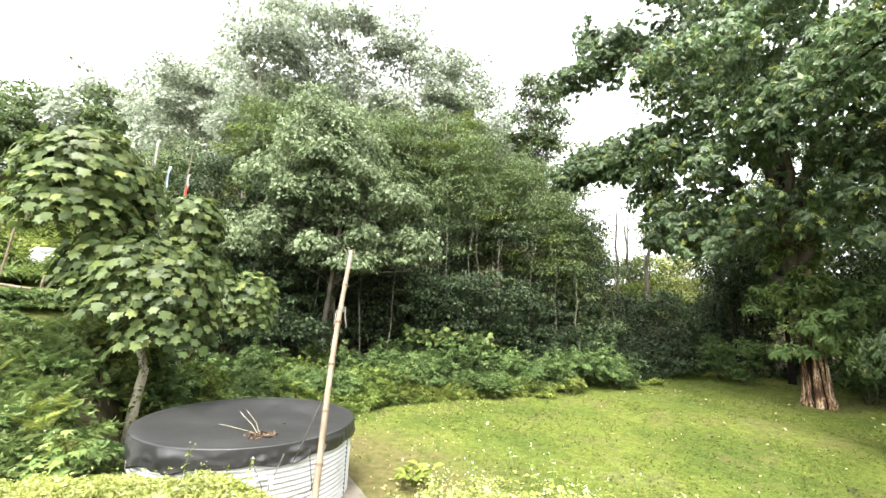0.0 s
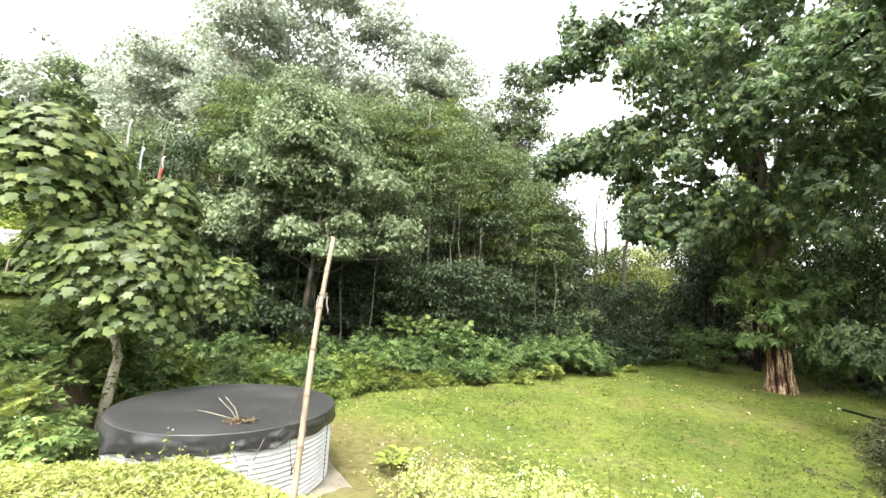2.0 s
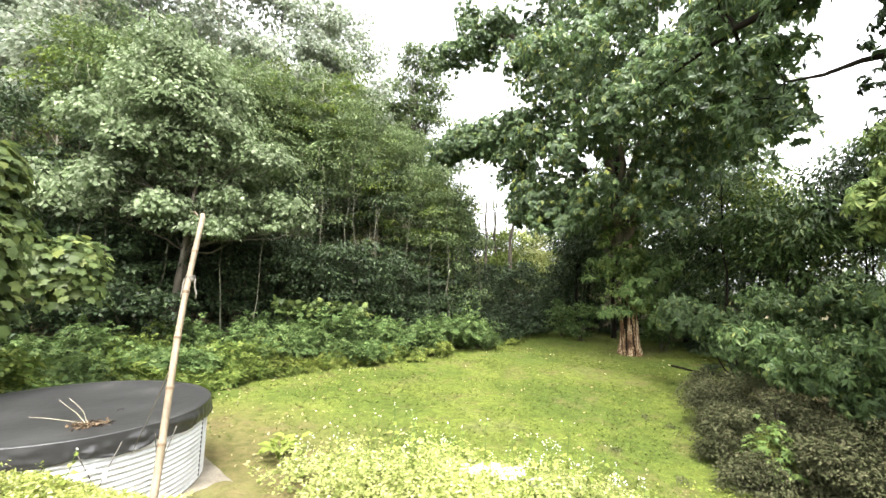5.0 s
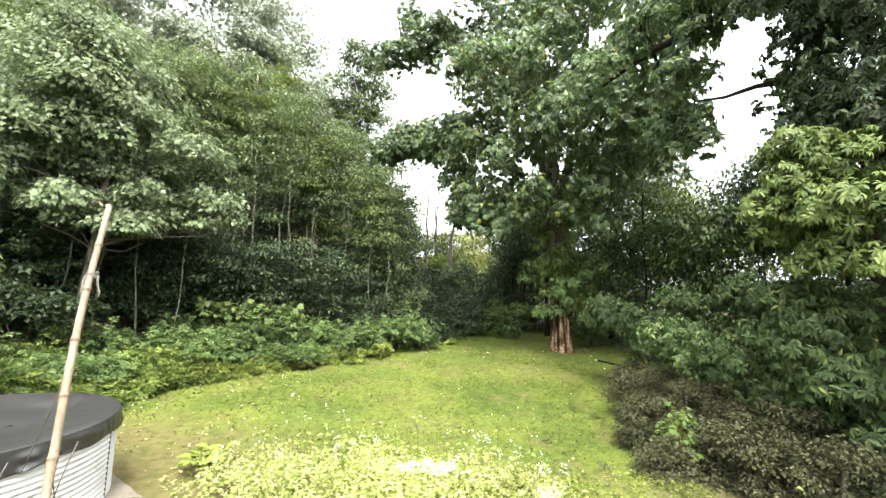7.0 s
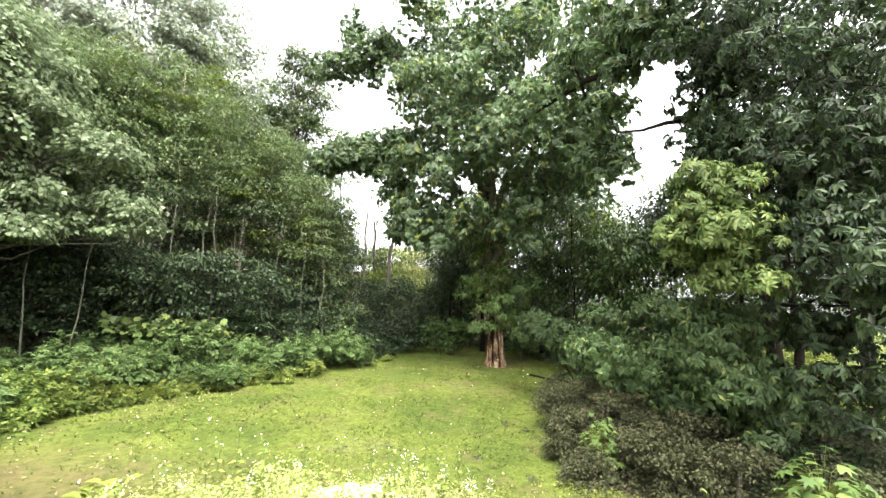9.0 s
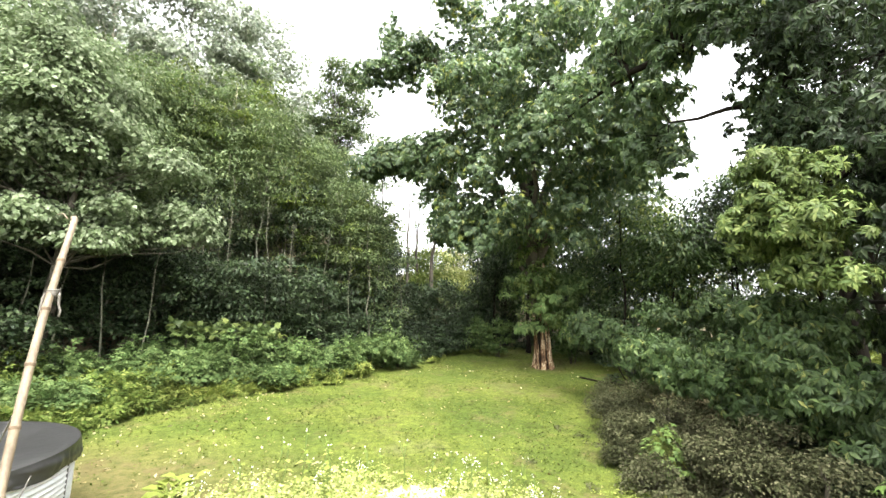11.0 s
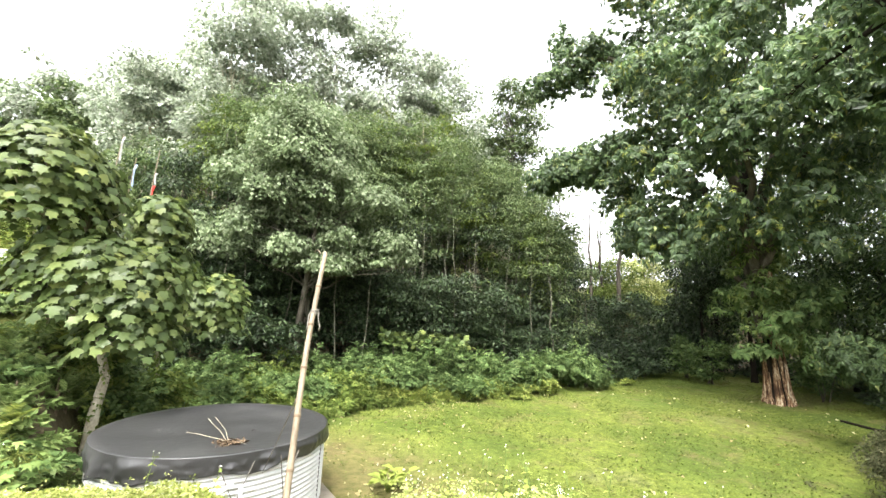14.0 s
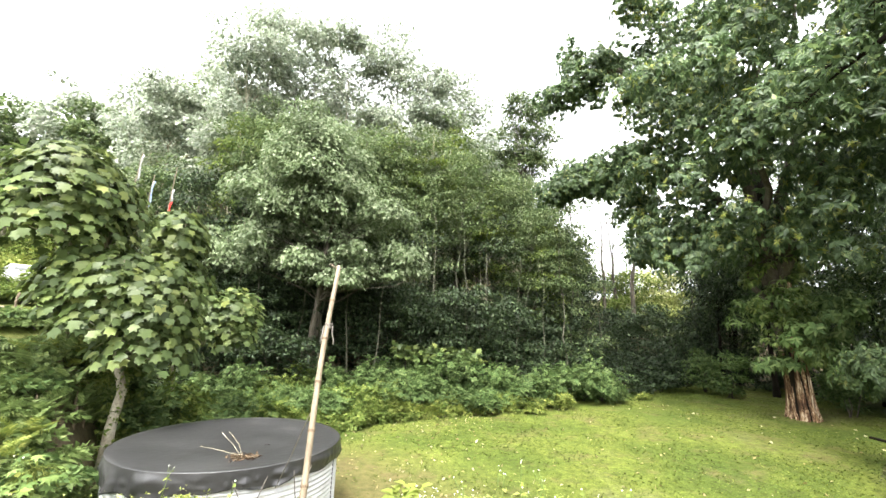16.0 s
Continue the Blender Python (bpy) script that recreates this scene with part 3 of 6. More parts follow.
def build_tank():
    t = thing("water_tank", TANK, "round corrugated white steel tank under a black tarpaulin on the lawn", "water tank")
    seg, rows = 128, 17 * 6
    v, f = [], []
    for i in range(rows + 1):
        z = TANK_H * i / rows
        r = TANK_R + 0.018 * math.sin(2 * math.pi * 17 * i / rows)
        a = 2 * np.pi * np.arange(seg) / seg
        v.append(np.stack([r * np.cos(a), r * np.sin(a), np.full(seg, z)], 1))
    for i in range(rows):
        for k in range(seg):
            j = (k + 1) % seg
            f.append((i * seg + k, i * seg + j, (i + 1) * seg + j, (i + 1) * seg + k))
    me = mesh_from("wall", np.concatenate(v), f, TIN)
    me.polygons.foreach_set("use_smooth", np.ones(len(me.polygons), bool))
    child("wall", me, t, "whitened corrugated steel sheet")
    for k in range(5):
        a = radians(-75 + 72 * k)
        q = [(math.cos(a) * (TANK_R + 0.008), math.sin(a) * (TANK_R + 0.008), z) for z in (0.0, 0.6, TANK_H)]
        child("seam", Tubes().add(q, [0.010] * 3, 5).mesh("seam", STEEL_EDGE), t, "dark upright seam")
    # cover: a sagging disc, a rounded rim and a hanging skirt with folds
    n, prof = 300, 32
    vs, fs = [], []
    for i in range(prof):
        for k in range(n):
            a = 2 * math.pi * k / n
            if i < 16:
                r = (TANK_R + 0.03) * i / 15
                z = TANK_H + 0.035 - 0.075 * (1 - (r / TANK_R) ** 2) + 0.010 * noise.noise((2 * r * math.cos(a), 2 * r * math.sin(a), 1.5)) * (1 - (i / 15) ** 6)
                vs.append((r * math.cos(a), r * math.sin(a), z))
            else:
                t_ = max(0.0, (i - 17) / (prof - 18))
                length = 0.25 + 0.07 * noise.noise((3 * math.cos(a), 3 * math.sin(a), 4.0)) + 0.10 * max(0, math.cos(a - radians(-125))) ** 8 + 0.07 * max(0, math.cos(a - radians(175))) ** 6
                fold = (0.060 * math.sin(a * 23 + 2.0 * noise.noise((2 * math.cos(a), 2 * math.sin(a), 0))) * noise.noise((5 * math.cos(a), 5 * math.sin(a), 7.0)) + 0.030 * noise.noise((14 * math.cos(a), 14 * math.sin(a), 2 * t_)))
                fold = (abs(fold) * 1.8 + fold) * t_ + 0.055 * max(0.0, noise.noise((4.5 * math.cos(a), 4.5 * math.sin(a), 3.1 + 1.6 * t_))) * math.sin(math.pi * min(1.0, t_ * 1.15))
                flare = 0.16 * max(0, math.cos(a - radians(185))) ** 24 * t_
                r = TANK_R + 0.040 + fold + flare
                vs.append((r * math.cos(a), r * math.sin(a), TANK_H + (0.032 if i == 16 else 0.024 if i == 17 else 0.02) - length * t_))
    for i in range(prof - 1):
        for k in range(n):
            j = (k + 1) % n
            fs.append((i * n + k, (i + 1) * n + k, (i + 1) * n + j, i * n + j))
    me = mesh_from("cover", vs, fs, TARP)
    me.polygons.foreach_set("use_smooth", np.ones(len(me.polygons), bool))
    cover = child("cover", me, t, "black tarpaulin with a folded hanging skirt")
    thick = cover.modifiers.new("thickness", "SOLIDIFY")
    thick.thickness = 0.004
    # loose rope ends and a short pipe
    for a0, da in ((-66, 9), (-52, -7), (-40, 5), (-30, -6)):
        a, b = radians(a0), radians(a0 + da)
        q = [(math.cos(a) * 1.90, math.sin(a) * 1.90, 1.18), (math.cos((a + b) / 2) * 1.86, math.sin((a + b) / 2) * 1.86, 0.86), (math.cos(b) * 1.84, math.sin(b) * 1.84, 0.52)]
        child("tie_rope", Tubes().add(q, [0.007] * 3, 5).mesh("tie_rope", ROPE), t, "dark tie rope")
    side = (A(-20.9, 6.9, 0) - TANK).normalized()
    a = math.atan2(side.y, side.x)
    for dx, top in ((0.0, 0.94), (0.12, 0.92)):
        q = [(math.cos(a) * 1.9 + dx - 0.20 * (dx == 0), math.sin(a) * 1.90 - 0.03, 0.78), (math.cos(a) * 1.9 + dx, math.sin(a) * 1.9 - 0.04, top)]
        child("pipe", Tubes().add(q, [0.024, 0.024], 10).mesh("pipe", PLASTIC_WHITE), t, "short white plastic pipe")


build_tank()


def build_slab():
    """A straight-sided cast apron, a little wider than the tank, with worn edges."""
    bm = bmesh.new()
    out, along = Vector((0.869, 0.495, 0)), Vector((0.495, -0.869, 0))
    n, w, h = 36, 1.92, 2.35
    corners = [out * w + along * h, out * w - along * h, -out * w - along * h, -out * w + along * h]
    loop = [corners[k].lerp(corners[(k + 1) % 4], i / n) for k in range(4) for i in range(n)]
    rings = []
    for r, z in ((0.30, 0.065), (0.90, 0.064), (0.985, 0.058), (1.0, 0.042), (1.008, -0.1)):
        rings.append([bm.verts.new(TANK + p * (r + 0.012 * noise.noise(p * 3.0 + Vector((0, 0, r))) * (r > 0.95)) + Vector((0, 0, z + 0.006 * noise.noise(p * 2.0)))) for p in loop])
    for a, b in zip(rings, rings[1:]):
        for k in range(len(loop)):
            bm.faces.new((a[k], a[(k + 1) % len(loop)], b[(k + 1) % len(loop)], b[k]))
    bmesh.ops.recalc_face_normals(bm, faces=bm.faces[:])
    me = bpy.data.meshes.new("slab")
    bm.to_mesh(me)
    bm.free()
    me.materials.append(CONCRETE)
    tagged(new("slab", me), "worn straight-edged concrete slab under the tank", "slab", kind="structure")


build_slab()


def build_twigs():
    rng = np.random.default_rng(5)
    base = A(-22.0, 7.6, TANK_H - 0.005)
    t = thing("dead_branch", base, "bare dry twigs and leaf debris lying on the tarpaulin", "branch")
    for k, q in enumerate([[(0.02, 0, 0.02), (-0.22, -0.08, 0.11), (-0.55, -0.20, 0.21)], [(0, 0, 0.02), (-0.12, -0.02, 0.19), (-0.31, -0.06, 0.38)], [(0.02, 0, 0.02), (-0.05, 0.0, 0.20), (-0.22, -0.02, 0.39)], [(-0.05, 0.0, 0.02), (0.12, 0.02, 0.03), (0.3, -0.04, 0.01)]]):
        child("twig", Tubes().add(bent(q[0], q[1], rng, 0, 0.05, 3) + bent(q[1], q[2], rng, 0, 0.05, 3)[1:], [0.0065, 0.006, 0.005, 0.004, 0.003], 5).mesh("twig", BARK_PALE), t, "bare pale twig")
    L = Leaves(51)
    n = 160
    at = np.stack([rng.normal(0.03, 0.11, n), rng.normal(0, 0.07, n), np.abs(rng.normal(0.0, 0.018, n)) + 0.008], 1)
    L.put(OVAL, at, L.frames(rng.normal(0, 1, (n, 3)) * [1, 1, 0.2], 1.0, 0, 0.3), rng.uniform(0.04, 0.10, n))
    child("debris", L.mesh("debris", rough_material("brown_debris", [(0, (0.035, 0.024, 0.015)), (1, (0.15, 0.105, 0.065))], 20.0)), t, "brown crumbled leaves", kind="stuff")
    leaf = Leaves(52)
    leaf.put(BLADE, [(0, 0, 0.01)], leaf.frames(np.array([[0.4, 0.8, 0.1]]), 1, 0, 0.05), [0.16])
    o = new("fallen_leaf", leaf.mesh("fallen_leaf", rough_material("black_leaf", [(0, (0.015, 0.013, 0.012)), (1, (0.04, 0.035, 0.03))], 10.0)))
    o.location = A(-19.6, 8.3, TANK_H - 0.032)
    tagged(o, "curled black dead leaf on the tarpaulin", "leaf")


build_twigs()


# ---- bamboo pole with a lashing ----
def bamboo_mesh(name, a, b, r0, r1, joints, sides=14, material=None):
    a, b = Vector(a), Vector(b)
    pts, rad = [], []
    for i in range(joints):
        for s, k in ((0.0, 1.10), (0.03, 1.13), (0.07, 0.98), (0.5, 0.97), (0.95, 1.0)):
            u = (i + s) / joints
            pts.append(a.lerp(b, u) + Vector((0.012 * math.sin(7 * u), 0.01 * math.sin(5 * u + 1), 0)))
            rad.append((r0 + (r1 - r0) * u) * k)
    pts.append(b)
    rad.append(r1)
    return Tubes().add(pts, rad, sides).mesh(name, material or BAMBOO)


def build_pole():
    foot, top = Vector((-0.712, 2.453, 1.42)), Vector((-0.797, 3.504, 3.815))
    t = thing("bamboo_pole", foot, "weathered bamboo pole leaning at the edge of the terrace", "pole")
    child("shaft", bamboo_mesh("shaft", (0, 0, 0), top - foot, 0.0245, 0.0185, 8), t)
    axis = (top - foot).normalized()
    for k in range(1, 8):
        q = (top - foot) * (k / 8) + Vector((0.012 * math.sin(7 * k / 8), 0.01 * math.sin(5 * k / 8 + 1), 0))
        child("joint", Tubes().add([q - axis * 0.012, q - axis * 0.004, q + axis * 0.004, q + axis * 0.012], [0.0245 - 0.0007 * k, 0.0278 - 0.0007 * k, 0.0278 - 0.0007 * k, 0.0245 - 0.0007 * k], 14).mesh("joint", BAMBOO_JOINT), t, "dark bamboo joint")
    c = (top - foot) * 0.79
    rng = np.random.default_rng(8)
    wrap = []
    for k in range(40):
        a = 2 * math.pi * k / 9
        wrap.append(c + Vector((math.cos(a) * 0.029, math.sin(a) * 0.029, -0.02 + 0.0011 * k)))
    child("lashing", Tubes().add(wrap, [0.005] * 40, 5).mesh("lashing", ROPE), t, "frayed rope lashing")
    for s in (0.036, -0.03):
        child("rope_end", Tubes().add(bent(c + Vector((s, -0.02, 0)), c + Vector((s * 1.4, -0.03, -0.14)), rng), [0.006] * 5, 5).mesh("rope_end", ROPE), t, "frayed rope end")
    tip = (top - foot)
    child("splinter", Tubes().add([tip + Vector((-0.03, 0, -0.01)), tip + Vector((-0.055, 0.0, 0.02)), tip + Vector((-0.085, 0, 0.012))], [0.006, 0.005, 0.002], 5).mesh("splinter", BAMBOO), t)
    guy = [(top - foot) * 0.58, Vector((-0.69, 2.25, 0.50)), Vector((-2.075, 6.468, 1.044)) - foot]
    child("guy_wire", Tubes().add(guy, [0.005] * 3, 5).mesh("guy_wire", ROPE), t, "thin grey guy line")


build_pole()


# ---- trees ----
def tree(seed, az, d, crowns, trunk_r=0.16, lean=(0, 0), bark=None, leaf=None, shape=None, size=0.16, density=1.0, name="forest_tree", label="", group="forest trees", stems=1,
         whorl=0, droop=0.65, limb=True, fill=90, base_up=0.0, tufts=1.0, flat=0.55):
    """A tree at a bearing and distance. crowns: rows of (bearing, distance, height above datum, radius across, radius up, number of tufts)."""
    rng = np.random.default_rng(seed)
    foot = P(az, d, base_up)
    t = thing(name, foot, label, "tree", group)
    L, T = Leaves(seed + 1000), Tubes()
    top = max(c[2] + c[4] * 0.4 for c in crowns)
    heads = [A(c[0], c[1], c[2]) - foot for c in crowns]
    mid = sum(heads, Vector()) / len(heads)
    for s in range(stems):
        off = Vector((rng.normal(0, 0.25), rng.normal(0, 0.25), 0)) * (stems > 1)
        end = Vector((mid.x * 0.75 + lean[0] + off.x * 2, mid.y * 0.75 + lean[1] + off.y * 2, (top - foot.z) * rng.uniform(0.74, 0.86)))
        path = bent(off + Vector((0, 0, -0.15)), end, rng, 0, 0.014, 9)
        rad = [trunk_r * (1.35 if i == 0 else 1) * (1 - 0.82 * (i / 8) ** 1.1) for i in range(9)]
        T.add(path, rad, 9)
    for c, h in zip(crowns, heads):
        R, H, k = c[3], c[4], c[5]
        for j in range(int(k * tufts)):
            u = rng.normal(0, 1, 3)
            u /= np.linalg.norm(u)
            q = Vector(u * np.array([R, R, H]) * rng.uniform(0.3, 1.0) ** 0.7) + h
            if q.z < 0.5:
                q.z = 0.5 + rng.random() * 0.5
            r = rng.uniform(0.55, 1.15) * min(1.25, 0.36 * R + 0.22)
            n = max(8, int(fill * density * r * r))
            if whorl:
                L.bunches(shape, q, (r, r, r * flat), max(3, n // whorl), whorl, size, droop)
            else:
                L.cap(shape, q, (r, r, r * flat * rng.uniform(0.75, 1.3)), n, size, droop)
            if limb and j % 3 == 0:
                zz = max(0.3, min(q.z * rng.uniform(0.80, 0.97), end.z * 0.95))
                i = min(8, max(1, int(8 * zz / max(end.z, 0.1))))
                a = path[i]
                w = min(rad[i] * 0.4, 0.035)
                T.add(bent(a, q, rng, -0.05 + 0.1 * rng.random(), 0.12, 5), [w, w * 0.8, w * 0.6, w * 0.4, 0.012], 5)
    child("trunk", T.mesh("trunk", bark or BARK), t)
    child("crown", L.mesh("crown", leaf or LEAF_FOREST), t)
    return t


# the pale-leaved tree at the front of the wood
tree(21, -16.0, 19.0, [(-16.0, 19.0, 10.6, 2.3, 2.6, 46), (-22.0, 18.6, 8.6, 1.8, 1.2, 26), (-25.0, 18.4, 6.6, 1.3, 1.2, 20), (-14.0, 17.4, 5.9, 1.7, 0.9, 24), (-9.0, 18.0, 8.6, 1.7, 1.5, 22), (-5.5, 17.6, 6.0, 1.4, 0.7, 14), (-18.0, 18.6, 12.4, 1.4, 1.0, 16), (-19.5, 18.6, 6.8, 1.6, 1.2, 22), (-11.0, 18.6, 7.0, 1.6, 1.2, 20), (-16.0, 19.4, 8.0, 2.2, 1.4, 30)],
     0.15, (0.6, 0), BARK, LEAF_PALE, ROUND, 0.165, 1.0, "pale_tree", "leaning tree with large pale drooping leaves at the wood edge", "", stems=2, droop=0.9, fill=430, tufts=0.78, flat=0.7)

# tall trees behind it, up the slope; most leaves paled to stand for haze
TALL = ([(31, -27, 27, [(-27, 27, 15.5, 3.0, 5.2, 60), (-26, 26, 20.0, 2.4, 2.0, 26)]), (32, -20, 29, [(-21, 29, 17.0, 3.2, 5.5, 60), (-21, 28, 23.2, 2.8, 2.2, 30)]), (33, -13, 28, [(-13, 28, 17.5, 3.0, 5.5, 60), (-15, 27, 23.3, 2.2, 1.8, 24)]), (34, -5, 27, [(-5, 27, 16.5, 3.0, 5.0, 60), (-7, 27, 22.6, 2.6, 1.9, 28)])]
          + [(35, 1, 27, [(0, 27, 15.5, 2.6, 4.6, 56), (-1, 26, 20.6, 1.7, 1.6, 18)]), (36, 7, 29, [(5.5, 29, 12.0, 2.4, 4.4, 50), (6, 28, 16.4, 1.6, 1.4, 14)]), (37, -34, 33, [(-34, 33, 14.5, 3.2, 4.6, 54), (-35, 32, 19.0, 2.0, 1.4, 18)]), (38, -41, 44, [(-41, 44, 16.5, 3.6, 4.6, 50)]), (39, -46, 52, [(-46, 52, 17.0, 4.4, 4.6, 50)]), (40, -51, 50, [(-51, 50, 16.0, 4.4, 5.0, 50)])]
          + [(41, -37, 52, [(-37, 52, 21.5, 4.4, 4.6, 50)]), (42, -56, 46, [(-56, 46, 14.0, 4.4, 5.0, 44)]), (44, 4, 29, [(3, 29, 17.0, 2.6, 4.6, 50), (1.5, 28.5, 21.6, 1.9, 1.4, 18)]), (45, 9, 31, [(8.6, 31, 12.2, 2.2, 3.6, 38)]), (46, 13, 34, [(12.2, 34, 11.6, 2.2, 3.2, 34)]), (47, -42, 46, [(-42, 46, 20.0, 3.6, 4.8, 40)])]
          + [(48, -47.5, 52, [(-47.5, 52, 18.5, 4.2, 4.8, 40)]), (49, -36, 38, [(-36, 38, 18.5, 3.2, 4.6, 40)]), (50, -30, 31, [(-30, 31, 18.0, 2.8, 4.6, 40)])])
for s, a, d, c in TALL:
    tree(s, a, d, c, 0.20, leaf=LEAF_TALL_HAZED if d < 40 or s % 2 else LEAF_FOREST, bark=BARK_PALE if s % 2 else BARK, shape=ROUND, size=0.23 if d < 40 else 0.34, name="tall_tree",
         label="tall slender forest tree with a loose crown", fill=140 if d < 40 else 95, tufts=0.85)
# thin-stemmed trees standing close together
rngs = np.random.default_rng(77)
for k in range(28):
    a = -26 + 46 * (k + rngs.uniform(-0.3, 0.3)) / 27
    d = rngs.uniform(21.0, 25.5) + max(0, a - 8) * 0.25
    top = 3.3 + d * (0.54 - 0.020 * max(0, a - 4) + rngs.uniform(-0.07, 0.04))
    tree(100 + k, a, d, [(a + rngs.uniform(-1, 1), d, top - 3.2, 1.5, 3.4, 26), (a + rngs.uniform(-2, 2), d + 0.6, top - 6.6, 1.3, 1.8, 9), (a + rngs.uniform(-2, 2), d + 0.8, top - 9.6, 1.1, 1.4, 5)], 0.06, (rngs.uniform(-1.2, 1.2), 0), leaf=LEAF_FOREST if k % 4 else LEAF_FRESH,
         bark=BARK_PALE if k % 5 == 0 else BARK_STEM, shape=OVAL, size=0.165, name="slender_tree", label="thin-stemmed young tree with fine green leaves", group="slender trees", fill=210, flat=0.45)
for k in range(17):
    a = -29 + 48 * (k + rngs.uniform(-0.3, 0.3)) / 16
    d = rngs.uniform(19.2, 21.2) + max(0, a - 5) * 0.35
    z = rngs.uniform(3.6, 5.2)
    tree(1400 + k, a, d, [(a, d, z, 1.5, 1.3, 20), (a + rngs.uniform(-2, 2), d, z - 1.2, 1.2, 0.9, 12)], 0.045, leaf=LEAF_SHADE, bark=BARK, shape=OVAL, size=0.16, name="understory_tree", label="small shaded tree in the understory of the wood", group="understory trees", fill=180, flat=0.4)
for k in range(14):
    a = -24 + 46 * (k + rngs.uniform(-0.4, 0.4)) / 13
    d = rngs.uniform(18.6, 20.4) + max(0, a - 5) * 0.3
    tree(1450 + k, a, d, [(a + rngs.uniform(-1.5, 1.5), d, rngs.uniform(7.5, 10.5), 1.0, 1.0, 8)], rngs.uniform(0.028, 0.048), (rngs.uniform(-0.5, 0.5), 0), BARK_STEM, LEAF_FOREST, OVAL, 0.16, name="slender_tree", label="thin bare-stemmed young tree at the wood edge", group="slender trees", fill=70)
# trees left of the pale tree
for k, (a, d, z, r) in enumerate([(-30, 23, 8.5, 2.2), (-27.5, 21.5, 6.0, 1.8), (-33, 27, 10.0, 2.4), (-22, 22.5, 8.5, 2.2), (-20, 23.0, 12.5, 2.4), (-9.5, 23.5, 12.0, 2.4), (-4, 23, 9.5, 2.0), (-12, 22.0, 7.5, 2.0), (0, 25.5, 10.5, 2.2), (4.5, 26, 12.5, 2.2), (9, 27.5, 12.0, 2.2), (13, 29, 11.0, 2.2), (16, 31, 10.0, 2.2), (-24.5, 25, 13.0, 2.4), (-1.5, 22, 7.0, 1.8), (8, 24, 8.2, 1.9), (19.5, 30, 7.0, 1.8), (14, 33, 11.6, 2.2), (17.5, 35, 10.0, 2.0), (10.5, 31, 12.8, 2.2), (20, 36, 8.6, 1.8)]):
    # low crowns get the darkened leaf, painting in the shade below the canopy
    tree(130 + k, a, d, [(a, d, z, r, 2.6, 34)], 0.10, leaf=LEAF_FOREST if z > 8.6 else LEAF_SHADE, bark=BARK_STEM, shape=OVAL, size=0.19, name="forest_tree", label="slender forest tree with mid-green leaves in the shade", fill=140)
# distant trees by the gap
tree(150, 13, 36, [(10.2, 36, 20.6, 1.8, 2.0, 26), (13.4, 36, 22.6, 1.8, 1.6, 24), (12.0, 36, 24.6, 1.8, 0.9, 16), (15.8, 36, 21.4, 1.5, 1.4, 18), (8.6, 36, 18.6, 1.6, 1.6, 18), (15.4, 36, 24.2, 1.4, 0.8, 12), (12.6, 36, 19.0, 1.7, 1.8, 24), (15.2, 36, 18.6, 1.4, 1.5, 20), (11.0, 36, 16.6, 1.7, 1.6, 22)], 0.24, leaf=LEAF_FOREST, bark=BARK, shape=OVAL, size=0.24, name="forked_tree", label="forked tree with a thin crown against the sky", group="", fill=170)
tree(151, 18.5, 34, [(18.5, 34, 8.8, 1.6, 2.6, 30), (16.0, 34, 10.6, 1.6, 2.4, 26)], 0.12, leaf=LEAF_FRESH, shape=OVAL, size=0.2, name="forest_tree", label="small fine-leaved tree beside the sky gap", fill=110)
tree(152, 21.0, 33, [(20.8, 33, 6.2, 1.2, 1.4, 20)], 0.10, leaf=LEAF_SHADE, shape=OVAL, size=0.22, name="forest_tree", label="small dark rounded tree at the gap", fill=60)
tree(153, 23.4, 36, [(23.0, 36, 17.5, 1.6, 2.6, 14)], 0.15, bark=BARK, leaf=LEAF_FOREST, shape=OVAL, size=0.2, name="bare_trunk", label="straight bare trunk beside the gap", group="", fill=30, limb=False)
tree(154, 25.0, 37, [(23.4, 37, 17.0, 1.4, 2.4, 12)], 0.13, bark=BARK, leaf=LEAF_FOREST, shape=OVAL, size=0.2, name="bare_trunk", label="straight bare trunk beside the gap", group="", fill=30, limb=False)
tree(155, 26.6, 35, [(26.0, 35, 16.0, 2.4, 3.2, 30), (28.6, 35, 10.6, 2.2, 1.7, 26)], 0.20, bark=BARK, leaf=LEAF_FOREST, shape=OVAL, size=0.22, name="forest_tree", label="tree with a straight thick trunk beside a clearing", fill=90)
